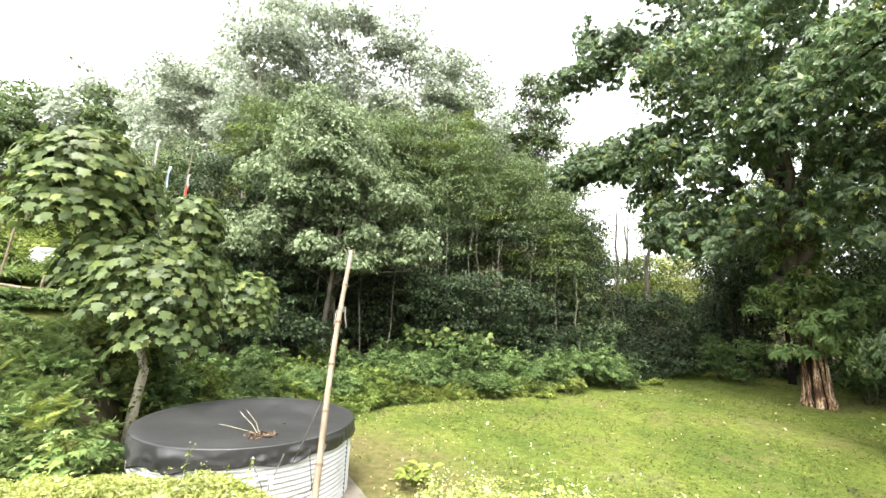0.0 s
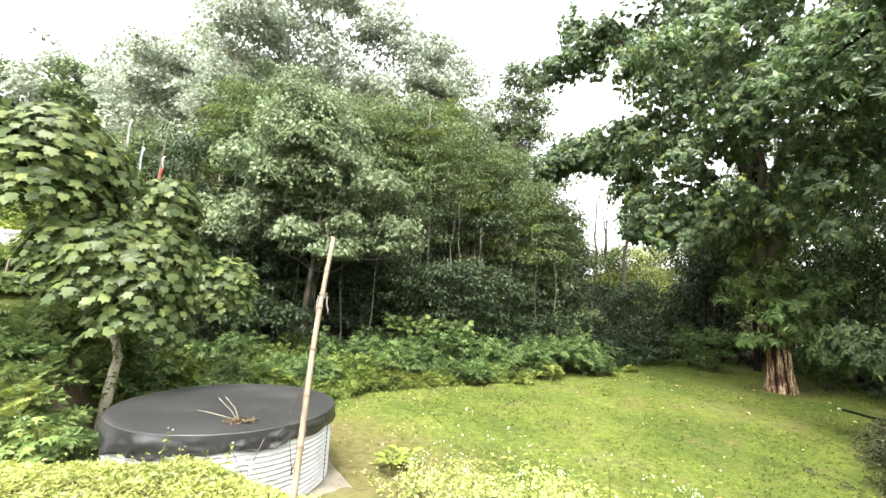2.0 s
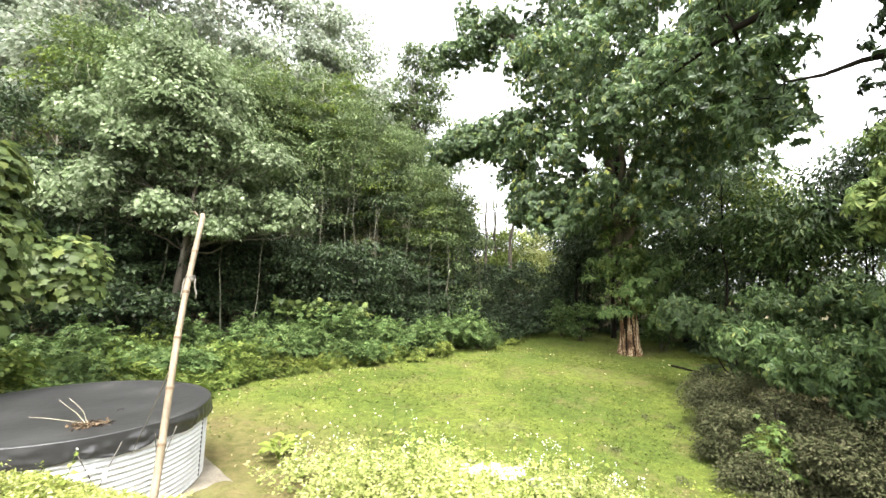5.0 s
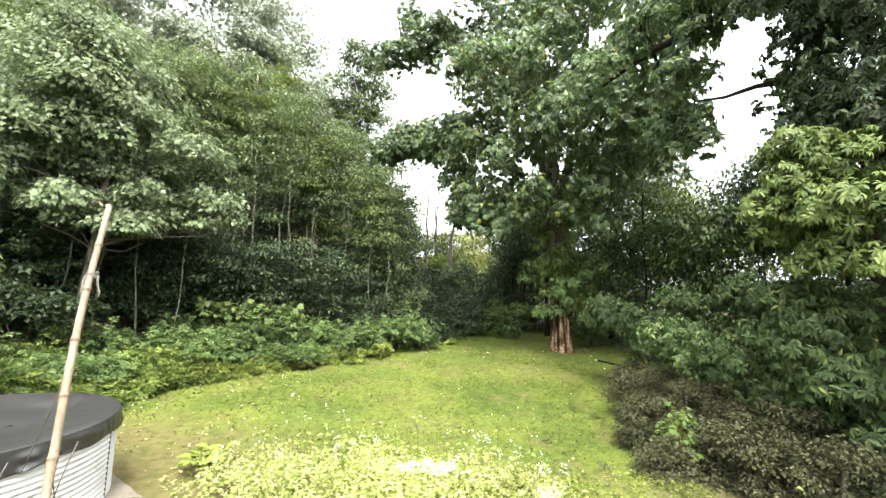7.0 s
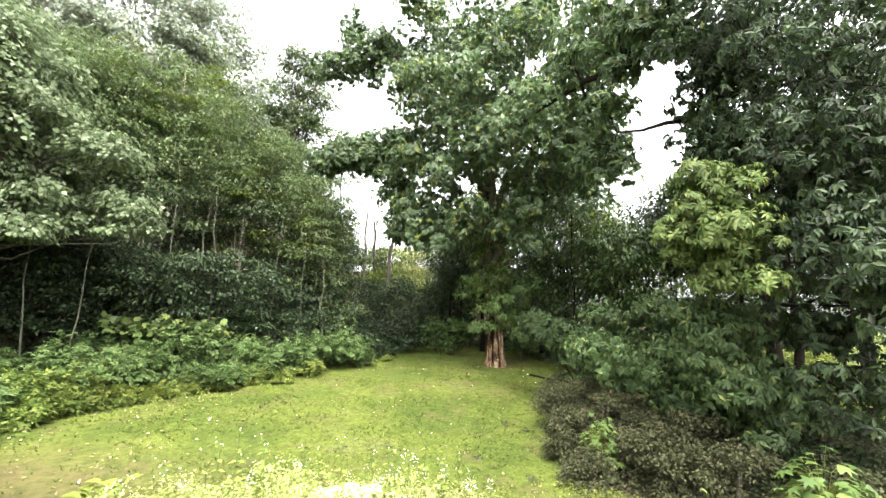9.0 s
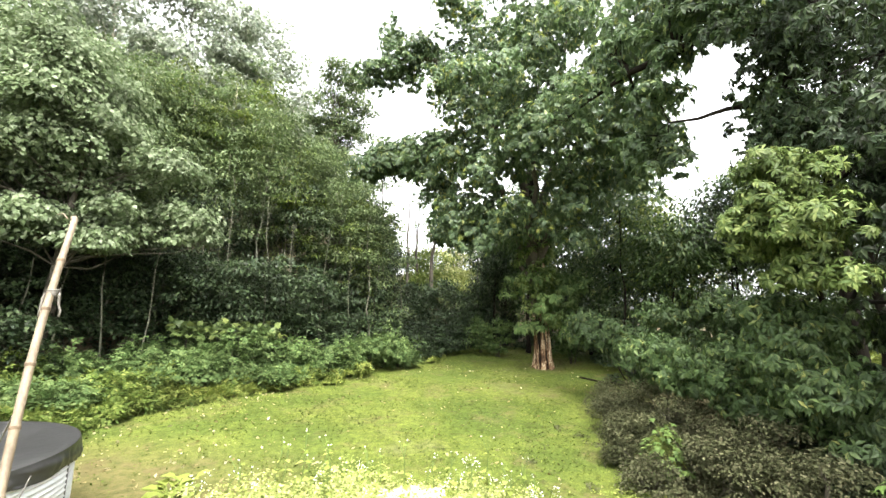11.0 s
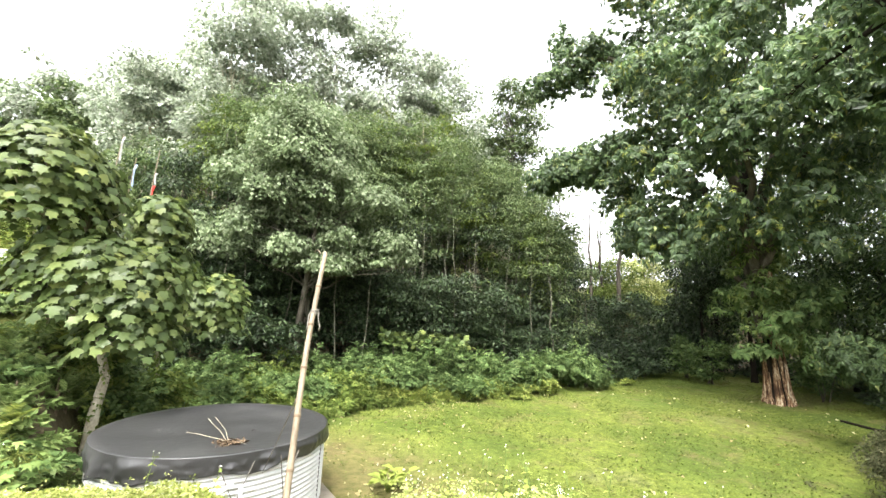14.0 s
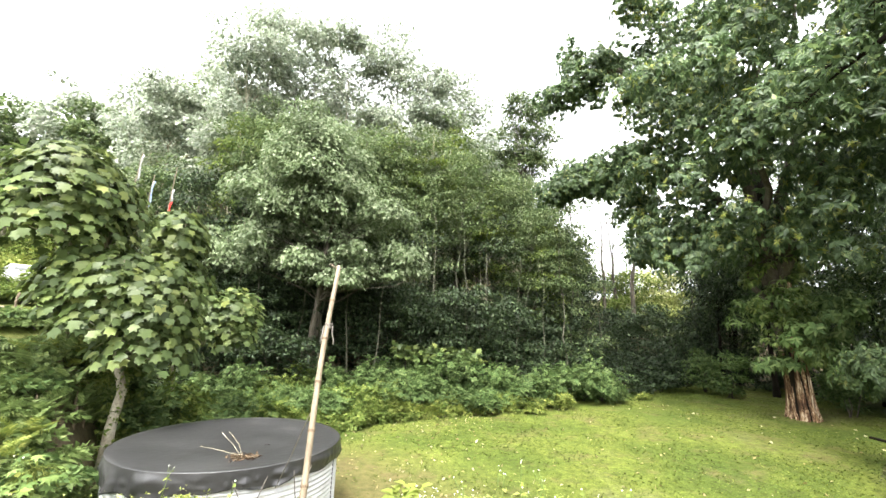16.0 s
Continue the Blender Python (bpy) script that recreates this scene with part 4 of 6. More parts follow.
for k, (a, d, c) in enumerate([(21.6, 39, [(21.4, 39, 9.0, 1.7, 2.6, 24), (19.4, 38.5, 11.4, 1.6, 2.4, 20)]), (15.4, 30, [(15.4, 30, 11.6, 1.3, 2.0, 26)]), (17.5, 31, [(17.6, 31, 9.8, 1.2, 2.2, 26)]), (27.2, 41, [(26.9, 41, 8.2, 1.9, 1.7, 24)]), (30.0, 42, [(29.6, 42, 8.4, 2.0, 1.6, 24)]), (33.0, 41, [(33.2, 41, 9.6, 2.2, 2.4, 30)]), (13.4, 33, [(13.4, 33, 12.6, 1.7, 2.4, 32)]), (16.6, 35, [(16.4, 35, 13.0, 1.6, 2.4, 30)]), (19.8, 37, [(18.4, 37, 18.4, 1.3, 1.3, 13), (20.8, 37, 15.8, 1.4, 1.2, 14), (18.6, 37, 14.6, 1.3, 1.2, 12)]), (24.6, 38, [(24.2, 38, 16.4, 1.3, 1.2, 12), (25.4, 38, 13.6, 1.1, 1.1, 10)])]):
    # the crown in bright weed leaf paints a sunlit patch
    tree(1580 + k, a, d, c, 0.11, leaf=LEAF_WEED if k == 4 else LEAF_FRESH if k in (0, 3) else LEAF_FOREST, shape=OVAL, size=0.24, name="forest_tree", label="leafy tree standing beyond the gap in the wood", fill=80)

# the big tree on the lawn
def build_big_tree():
    rng = np.random.default_rng(61)
    foot = BIG
    t = thing("big_tree", foot, "great old tree with flaking red-brown bark and climbing plants", "tree")
    # a core wrapped in fused, flaking strands that splay at the foot
    # core coloured near-black to paint the shade in the gaps between strands
    core = Tubes().add([(-0.02 - 0.06 * z, 0, z) for z in (-0.1, 0.6, 1.6, 3.0, 4.4, 5.5, 7.5, 10.0)], [0.42, 0.36, 0.33, 0.32, 0.31, 0.30, 0.27, 0.2], 14)
    child("trunk", core.mesh("trunk", BARK_DARK), t, "trunk core, near-black for the shade between strands")
    for k in range(18):
        a = 2 * math.pi * (k + rng.uniform(-0.3, 0.3)) / 18
        w = rng.uniform(0.04, 0.095)
        turn = rng.uniform(-0.25, 0.25)
        top = rng.choice([1.2, 2.2, 5.4, 5.4])
        path, rad = [], []
        for i in range(12):
            u = i / 11
            z = -0.12 + (top + 0.12) * u ** 1.4
            r = 0.35 + 0.15 * math.exp(-2.6 * max(z, 0)) + 0.02 * math.sin(9 * u + k)
            b = a + turn * u + 0.06 * math.sin(7 * u + 2 * k)
            path.append((r * math.cos(b) - 0.06 * z, r * math.sin(b), z))
            rad.append(w * (1 + 0.5 * math.exp(-5 * max(z, 0)) + 0.18 * math.sin(13 * u + k)) * (1 if top > 5 else 1 - 0.7 * u ** 3))
        child("strand", Tubes().add(path, rad, 8).mesh("strand", BARK_RED), t, "flaking strand of red and cream bark")
    T = Tubes()
    fork = Vector((-0.55, 0, 5.3))
    ends = []
    for (a, d, z), w in zip([(34, 21, 17), (39, 22, 20), (46, 20, 17), (29, 21, 13), (51, 19, 14), (42, 17, 13)], (0.30, 0.34, 0.28, 0.2, 0.22, 0.2)):
        e = A(a, d, z) - foot
        T.add(bent(fork - Vector((0, 0, 0.6)), e, rng, 0.06, 0.06, 8), [w * (1 - 0.8 * i / 7) for i in range(8)], 8)
        ends.append(e)
    for limb in ([(36, 21.5, 13.0), (31.5, 21.3, 15.6), (26.5, 21.8, 17.6), (22.5, 22.3, 18.0), (18.0, 22.6, 17.3)], [(37, 21.6, 9.5), (32.5, 21.4, 11.4), (28.0, 21.6, 12.3), (24.0, 22.0, 12.0), (19.4, 22.5, 12.1)]):
        T.add([A(*p) - foot for p in limb], [0.20, 0.17, 0.13, 0.09, 0.04], 8)
    T.add(bent((-0.45, 0, 2.6), A(38.0, 21.5, 8.5) - foot, rng, 0.0, 0.05, 7), [0.17, 0.16, 0.14, 0.12, 0.1, 0.08, 0.05], 8)
    child("branchwork", T.mesh("branchwork", BARK), t)
    L = Leaves(612)
    crown = ([(40, 22, 17, 4.2, 4.5, 80), (34.5, 20, 14.5, 2.7, 3.0, 54), (32, 20, 10.5, 1.8, 2.2, 34), (47, 19, 15.5, 3.6, 3.4, 64), (36, 18.5, 10.6, 2.6, 2.2, 44), (43, 17.5, 10.8, 2.0, 1.6, 30), (52, 18, 12.5, 2.6, 2.2, 36), (35, 21, 19.5, 3.0, 2.2, 40), (48, 21, 20.5, 3.4, 2.4, 40)]
             + [(33, 20.5, 7.6, 1.8, 1.6, 30), (38, 19.5, 7.4, 1.9, 1.5, 30), (44, 19.5, 7.6, 2.0, 1.8, 30), (48.5, 19.5, 9.6, 2.2, 1.8, 30), (40, 18.5, 13.5, 2.6, 2.2, 36), (55, 17, 15.5, 2.6, 2.4, 30), (31, 21, 7.4, 1.4, 1.1, 20), (54.5, 18, 10.6, 1.8, 1.5, 22), (57, 17.5, 14.0, 1.8, 1.4, 18), (54.6, 19, 11.2, 1.4, 1.4, 18), (56.5, 19, 9.4, 1.2, 1.2, 18)])
    # boughs that reach out towards the wood, with sky between them
    boughs = ([(28.8, 21, 15.6, 1.3, 1.7, 26), (27.0, 22, 18.6, 1.6, 1.4, 22), (30.5, 21, 20.5, 1.8, 1.4, 22), (24.0, 22.4, 18.0, 1.3, 1.2, 26), (21.0, 22.5, 17.6, 1.5, 1.3, 32), (18.0, 22.5, 16.8, 1.2, 1.0, 24), (20.0, 23, 20.2, 1.2, 0.6, 9)]
              + [(19.4, 22.5, 12.0, 0.9, 0.45, 15), (22.8, 22.2, 12.2, 1.0, 0.5, 17), (26.4, 21.8, 12.3, 1.1, 0.7, 20), (29.6, 21, 12.0, 1.1, 0.9, 16), (18.6, 22.5, 11.1, 0.8, 0.7, 13), (21.6, 22.3, 11.4, 0.8, 0.5, 11), (27.0, 22, 9.9, 1.0, 1.3, 18), (28.9, 22, 9.6, 1.0, 1.3, 18), (28.9, 21, 7.4, 1.0, 0.9, 16), (20.4, 22.4, 11.5, 1.2, 0.9, 22), (24.4, 22, 11.4, 1.2, 0.9, 24), (17.2, 22.8, 11.4, 0.9, 0.8, 14)])
    tips = Leaves(615)
    for a, d, z, R, H, k in crown + boughs:
        h = A(a, d, z) - foot
        small = (a, d, z, R, H, k) in boughs
        for j in range(k if small else int(k * 0.36)):
            u = rng.normal(0, 1, 3)
            u /= np.linalg.norm(u)
            q = np.array(h) + u * [R, R, H] * rng.uniform(0.35, 1.0)
            r = rng.uniform(0.4, 0.75) if small else rng.uniform(0.7, 1.45)
            L.bunches(BROAD, q, (r, r, r * 0.85), int(23 * r * r) + 6, 8, 0.23 if small else 0.27, 1.15)
            if rng.random() < 0.7 and a > 27:
                tips.bunches(LANCE, q + [0, 0, 0.12], (r * 0.9, r * 0.9, r * 0.8), 5, 7, 0.17, 0.25)
    child("crown", L.mesh("crown", LEAF_DARK), t)
    child("new_growth", tips.mesh("new_growth", LEAF_TIP), t, "yellow-green young shoots")
    # plants climbing on the trunk
    V = Leaves(613)
    for z in np.linspace(2.2, 6.2, 14):
        a = rng.uniform(0, 2 * math.pi)
        for s in range(6):
            a = rng.uniform(math.pi * 0.9, math.pi * 2.1)
            V.whorls(BLADE, (-0.10 * z + (0.6 + 0.5 * rng.random()) * math.cos(a), 0.75 * math.sin(a), z + rng.uniform(-0.2, 0.2)), (0.45, 0.45, 0.4), 4, 6, 0.27, 0.7)
    child("climber", V.mesh("climber", LEAF_BRIGHT), t, "climbing plant on the trunk")
    W = Leaves(614)
    for j in range(42):
        a, z = rng.uniform(math.pi * 0.9, math.pi * 2.1), 1.7 + 3.2 * rng.random() ** 1.6
        r = rng.uniform(0.5, 2.0)
        W.bunches(BLADE, (r * 1.05 * math.cos(a) + 0.1, r * math.sin(a), z), (0.42, 0.42, 0.3), 11, 6, 0.28, 0.7)
    child("skirt_leaves", W.mesh("skirt_leaves", LEAF_SHRUB), t, "yellowish-green leafy shoots over the base")


build_big_tree()

# dark trees behind the big tree; deep shade and sunlit spots put into leaf colour
for k, (a, d, z, r, h) in enumerate(([(36.5, 32.5, 5.6, 2.4, 2.6), (37, 31.5, 8.6, 3.0, 3.8), (46, 28, 7.0, 3.2, 4.0), (52, 27, 7.0, 3.0, 4.0), (58, 25, 5.0, 2.4, 2.6), (35, 30.5, 3.8, 2.2, 1.8), (32, 31, 3.0, 2.0, 1.4), (51, 30, 13, 3.0, 3.0), (80, 24, 7, 3, 4), (86, 20, 7, 3, 4), (43, 30, 12.6, 3.2, 3.4), (49, 25.5, 4.0, 2.4, 2.2), (56, 23.5, 4.0, 2.2, 2.2)]
          + [(41, 31, 5.0, 2.6, 2.8), (57, 24, 7.4, 2.0, 1.8), (57.5, 21, 6.4, 2.0, 1.8), (64, 22, 7.0, 2.2, 2.6), (67.5, 21, 8.0, 2.0, 2.2), (70, 24, 6.0, 2.2, 3.0), (52, 22, 10.0, 2.4, 2.2), (66, 32, 6.0, 2.6, 2.6), (73.5, 33, 5.5, 2.6, 2.6), (78, 31, 6.0, 2.8, 2.8), (59.5, 21.5, 5.6, 2.0, 1.8), (63.5, 22, 6.8, 2.0, 1.6), (40, 27, 8.0, 2.6, 3.2), (48, 27.5, 11.0, 2.6, 3.0), (51, 25, 6.6, 2.4, 2.6), (35.5, 28.5, 6.4, 1.8, 2.0), (54.6, 26.5, 8.6, 1.7, 1.5), (57.5, 25.5, 6.6, 1.4, 1.3), (44.5, 33, 9.6, 3.0, 3.2), (40.5, 34, 10.4, 2.8, 3.0)])):
    tree(170 + k, a, d, [(a, d, z, r, h, 44)], 0.14 if 35 < a < 52 else 0.07, leaf=LEAF_FRESH if k in (4, 14, 29, 30) else (LEAF_DARK if z > 9 else LEAF_MID) if a > 36 and k % 2 else LEAF_MID if a > 36 and z > 7.5 else LEAF_SHADE, shape=LANCE, size=0.25, name="shade_tree", label="dense tree behind the lawn, shade or sunlight put into its leaf colour", group="shade trees", fill=92, bark=BARK_DARK, flat=0.6)


# low hanging boughs and the near tree at the side of the lawn
def bough(seed, start, r0, tufts, leaf, shape, size, name, label, whorls=9, per=7, ball=0.42, droop=0.65, category="tree", extra=None, bark=None, outer=None):
    """A tree or bough: limbs run from start to each tuft; tufts are (bearing, distance, height, radius, count)."""
    rng = np.random.default_rng(seed)
    t = thing(name, start, label, category)
    T, L, far = Tubes(), Leaves(seed + 5), Leaves(seed + 6)
    if extra:
        for pts, rad in extra:
            T.add([Vector(p) - start for p in pts], rad, 10)
    for a, d, z, R, k in tufts:
        c = A(a, d, z) - start
        src, thick = min(((Vector(p) - start, w) for pts, rad in extra for p, w in zip(pts, rad)), key=lambda q: (q[0] - c).length) if extra else (Vector((0, 0, 0)), r0)
        main, r1 = bent(src, c, rng, 0.06, 0.05, 6), min(r0, 0.8 * thick)
        T.add(main, [r1, r1 * 0.8, r1 * 0.65, r1 * 0.5, r1 * 0.36, 0.008], 6)
        for j in range(k):
            u = rng.normal(0, 1, 3)
            u /= np.linalg.norm(u)
            q = Vector(np.array(c) + u * [R, R, R * 0.62] * rng.uniform(0.3, 1))
            # lit limb and dark crown are told apart by leaf colour alone
            if outer and a < 69:
                far.bunches(BROAD, q, (ball, ball, ball * 0.8), max(6, whorls // 2), per, size * 1.5, droop)
            else:
                L.bunches(shape, q, (ball, ball, ball * 0.8), whorls, per, size, droop)
            if j % 2 == 0:
                T.add(bent(main[3 + j % 3], q, rng, 0.05, 0.1, 4), [0.02, 0.015, 0.011, 0.006], 4)
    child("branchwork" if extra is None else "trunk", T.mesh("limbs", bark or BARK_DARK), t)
    child("crown", L.mesh("crown", leaf), t)
    if outer:
        child("limb_foliage", far.mesh("limb_foliage", outer), t, "leaves along the outer limb, coloured lighter as if lit")
    return t


bough(201, P(53, 17.5), 0.045, [(47.5, 16, 2.7, 0.8, 20), (49.8, 15.8, 2.55, 0.85, 24), (52.3, 15.2, 2.3, 0.85, 20), (55, 15.0, 2.2, 1.1, 20), (54.6, 14.6, 1.5, 0.7, 10)], LEAF_MID, LANCE, 0.165, "broadleaf_shrub", "drooping glossy broad-leaved shrub at the lawn edge", 26, 7, droop=1.0)
bough(202, P(66, 14.5), 0.03, [(57, 12, 2.2, 0.9, 22), (60.5, 11.5, 2.0, 1.0, 24), (64, 11.0, 1.8, 0.9, 24), (67.5, 10.5, 1.7, 0.8, 22), (70.5, 10.5, 2.0, 0.8, 16), (58, 13.5, 3.0, 1.1, 18), (62, 13, 3.1, 1.1, 20), (66, 13, 3.0, 1.0, 18), (70, 13, 3.0, 1.0, 14), (66.2, 10.2, 2.6, 0.7, 20), (68.6, 9.9, 2.3, 0.75, 24), (71.0, 9.8, 2.1, 0.75, 24), (69.6, 10.0, 3.0, 0.7, 20), (72.6, 9.9, 1.5, 0.7, 16), (67.2, 10.2, 3.3, 0.6, 14)], LEAF_MID, LANCE, 0.15, "broadleaf_shrub", "drooping glossy broad-leaved shrub at the lawn edge", 26, 7, droop=1.0)

NT = P(73.3, 13.0, -0.1)
trunk_pts = [NT, NT + Vector((0.05, 0, 1.5)), NT + Vector((0.0, 0.1, 3.5)), NT + Vector((-0.1, 0, 6)), NT + Vector((-0.2, -0.1, 9)), NT + Vector((-0.3, 0, 13))]
limb_a = [trunk_pts[3], A(69, 12.6, 10.2), A(65.8, 12.2, 10.8), A(60, 12.4, 10.6), A(54, 13.0, 10.6), A(49, 13.5, 10.2)]
limb_b = [trunk_pts[3], A(70.5, 12.6, 8.3), A(67.5, 12.5, 8.55), A(64.5, 12.5, 8.62), A(61.5, 12.6, 8.56), A(58.5, 12.8, 8.7)]
bough(203, NT, 0.06, ([(72, 9, 6, 0.01, 0), (74, 11, 9.5, 2, 44), (80, 11, 8, 2.2, 44), (84, 10, 6, 1.8, 34), (77, 10.5, 12, 2.2, 40), (70, 11.5, 12.5, 2, 34), (64, 11.5, 12.6, 1.8, 14), (58, 12, 12.4, 1.6, 12), (82, 10, 3.4, 1.6, 30), (78, 11, 5.2, 1.4, 26), (52, 13, 11.4, 1.5, 11), (48, 13.5, 10.4, 1.3, 18), (45, 14, 9.6, 1.2, 14)]
          + [(76.5, 10.5, 3, 0.9, 16), (79, 9.8, 2.2, 0.9, 14), (75, 11, 5.2, 1.2, 24), (78, 10, 6.5, 1.3, 26), (73, 11.5, 7.4, 1.1, 20), (80.5, 9, 4.4, 1.2, 20), (69.5, 11.5, 9, 0.9, 14), (57.3, 13, 9.5, 0.9, 16), (55.8, 13.5, 8.4, 0.9, 14), (57.6, 13.2, 7.7, 0.7, 10), (54.8, 14, 10.2, 0.8, 12), (68.2, 12.5, 8.5, 0.5, 8), (59.5, 12.4, 10.3, 0.5, 8), (63.4, 12.3, 10.7, 0.4, 7), (67.4, 12.2, 10.6, 0.5, 8), (69.5, 12.2, 7.4, 0.7, 12), (60, 12.3, 11.2, 0.9, 8), (64, 12, 10.9, 0.8, 7), (67, 11.8, 10.6, 0.8, 12)]
          + [(70.5, 11.8, 7.2, 1, 16), (62, 12.2, 11.6, 1, 8), (57, 12.6, 11.3, 0.9, 7), (66.5, 12, 11.4, 0.9, 7), (69.5, 12, 7.6, 0.9, 10), (53, 13.2, 11.8, 1.1, 7)]),
      LEAF_SHADE, DROOP, 0.155, "dark_tree", "tall dark tree with a heavy limb reaching over the lawn", 14, 7, 0.5, 0.9, outer=LEAF_DARK,
      extra=[(trunk_pts, [0.21, 0.17, 0.16, 0.15, 0.12, 0.07]), (limb_a, [0.15, 0.14, 0.13, 0.12, 0.09, 0.05]), (limb_b, [0.10, 0.09, 0.075, 0.06, 0.045, 0.02])])
bough(204, P(74.5, 11.5), 0.03, [(68.5, 9.2, 5.4, 0.85, 20), (70.5, 9.0, 4.6, 0.7, 14), (66.6, 9.2, 4.9, 0.6, 12), (71.5, 9.0, 3.9, 0.5, 9), (69.5, 9.4, 4.0, 0.5, 9), (67.5, 9.2, 4.7, 0.6, 12), (68.5, 9.2, 5.9, 0.5, 9)], LEAF_BRIGHT, BLADE, 0.138, "young_tree", "young tree with bright whorls of long leaves", 20, 8, 0.36, 0.6,
      extra=[([P(72.8, 11.2, -0.1), A(72.0, 10.6, 2.2), A(70.8, 9.8, 3.8), A(69.3, 9.4, 5.0)], [0.06, 0.05, 0.04, 0.025])])


for k, (a, d, c) in enumerate([(75.0, 16.5, [(75, 16.5, 7.6, 1.8, 3.0, 40), (73.5, 16.5, 12.4, 1.7, 1.8, 24)]), (80.0, 16.0, [(80, 16, 9.0, 2.2, 4.0, 54), (78, 16, 14.0, 2.2, 2.0, 30)]), (86.0, 15.0, [(86, 15, 8.0, 2.2, 4.0, 50)])]):
    # leaf and bark darkened to stand for the deep shade at this side
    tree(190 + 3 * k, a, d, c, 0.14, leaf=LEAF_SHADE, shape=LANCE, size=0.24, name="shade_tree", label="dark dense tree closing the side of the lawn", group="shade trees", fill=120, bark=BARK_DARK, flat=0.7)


# ---- the lobed-leaved tree behind the tank ----
def build_lobed_tree(seed, foot, trunk, domes, name, label, loose, size=0.36, thick=0.105):
    rng = np.random.default_rng(seed)
    t = thing(name, foot, label, "tree")
    T = Tubes()
    pts = [Vector(p) - foot for p in trunk]
    T.add(pts, [thick * (1 - 0.6 * i / (len(pts) - 1)) for i in range(len(pts))], 10)
    spots = []
    for a, d, z, R, H, k in domes:
        c = A(a, d, z) - foot
        T.add(bent(pts[-2] if c.z > pts[-2].z else pts[len(pts) // 2], c, rng, -0.05, 0.06, 6), [0.06, 0.055, 0.045, 0.04, 0.03, 0.02], 7)
        for j in range(k):
            phi, s = rng.uniform(0, 2 * math.pi), rng.random() ** 0.55
            up = math.sqrt(max(0, 1 - s * s))
            shell = rng.uniform(0.72, 1.03) if rng.random() < 0.8 else rng.uniform(0.35, 0.72)
            low = -0.55 * (rng.random() < 0.4)
            o = Vector((math.cos(phi) * s, math.sin(phi) * s, 0))
            q = c + Vector((o.x * R, o.y * R, (up + low) * H)) * shell
            spots.append((q, o))
            if j % 40 == 0:
                T.add(bent(c - Vector((0, 0, H * 0.3)), q, rng, 0, 0.06, 3), [0.016, 0.012, 0.007], 5)
    child("trunk", T.mesh("trunk", BARK_PALE), t, "pale lichen-spotted trunk")
    V = Leaves(seed + 4)
    for i in range(60):
        k = rng.integers(0, len(pts) - 2)
        q = pts[k].lerp(pts[k + 1], rng.random())
        V.clump(OVAL, (q.x + rng.normal(0, 0.10), q.y + rng.normal(0, 0.10), q.z), (0.12, 0.12, 0.14), 12, 0.085, 0.7)
    child("climber", V.mesh("climber", LEAF_FRESH), t, "small-leaved climber on the trunk", kind="stuff")
    lv, lf = LOBED
    one = mesh_from("leaf", lv, lf, LEAF_PALM_LOOSE)
    L = Leaves(seed + 9)
    # highest, outermost leaves are picked for the young, top-lit colour
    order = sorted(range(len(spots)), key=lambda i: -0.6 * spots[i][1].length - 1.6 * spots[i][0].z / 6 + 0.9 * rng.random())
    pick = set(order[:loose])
    rest = []
    for i, (q, o) in enumerate(spots):
        y = o * 0.8 + Vector(rng.normal(0, 0.28, 3))
        y.z -= 0.22 + 1.15 * o.length ** 2
        y.normalize()
        zz = Vector((0, 0, 0.6)) + o * 1.4 + Vector(rng.normal(0, 0.18, 3))
        x = y.cross(zz).normalized()
        m = Matrix((x, y, x.cross(y))).transposed()
        s = size * rng.uniform(0.75, 1.2)
        if i in pick:
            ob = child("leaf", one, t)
            ob.matrix_local = Matrix.Translation(q) @ m.to_4x4() @ Matrix.Diagonal((s, s, s, 1))
        else:
            rest.append((q, m, s))
    if rest:
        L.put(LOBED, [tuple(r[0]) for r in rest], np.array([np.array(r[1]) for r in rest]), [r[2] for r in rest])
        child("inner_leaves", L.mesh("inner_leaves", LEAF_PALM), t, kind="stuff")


F1 = P(-35.1, 10.8, -0.1)
build_lobed_tree(301, F1, [F1, A(-34.9, 10.8, 1.3), A(-34.5, 10.8, 1.9), A(-35.4, 10.9, 2.5), A(-36.6, 11.0, 3.5), A(-38.5, 11.1, 4.4)],
                 [(-42.2, 11.0, 5.3, 1.28, 1.50, 2700), (-38.2, 10.9, 5.1, 0.80, 1.2, 420), (-32.9, 10.4, 3.05, 1.00, 1.50, 1900), (-36.6, 10.5, 3.45, 1.05, 1.25, 1250), (-39.6, 10.6, 3.75, 0.85, 0.95, 620), (-31.5, 10.4, 2.8, 0.65, 0.9, 300), (-37.6, 10.7, 3.9, 0.9, 0.8, 380)],
                 "lobed_leaf_tree", "small tree with domes of large lobed leaves behind the tank", 300, 0.185, 0.115)
F2 = P(-29.5, 13.2, -0.1)
build_lobed_tree(302, F2, [F2, A(-30.0, 13.2, 1.8), A(-31.0, 13.0, 2.9), A(-32.0, 12.8, 4.2)],
                 [(-31.8, 12.6, 5.0, 0.84, 1.2, 950), (-27.5, 12.6, 3.1, 0.75, 1.1, 620), (-24.5, 12.4, 3.2, 0.7, 1.1, 620), (-30, 12.7, 4.0, 0.7, 0.8, 420)],
                 "lobed_leaf_tree", "second lobed-leaved tree standing farther back in shade", 150, 0.205, 0.05)


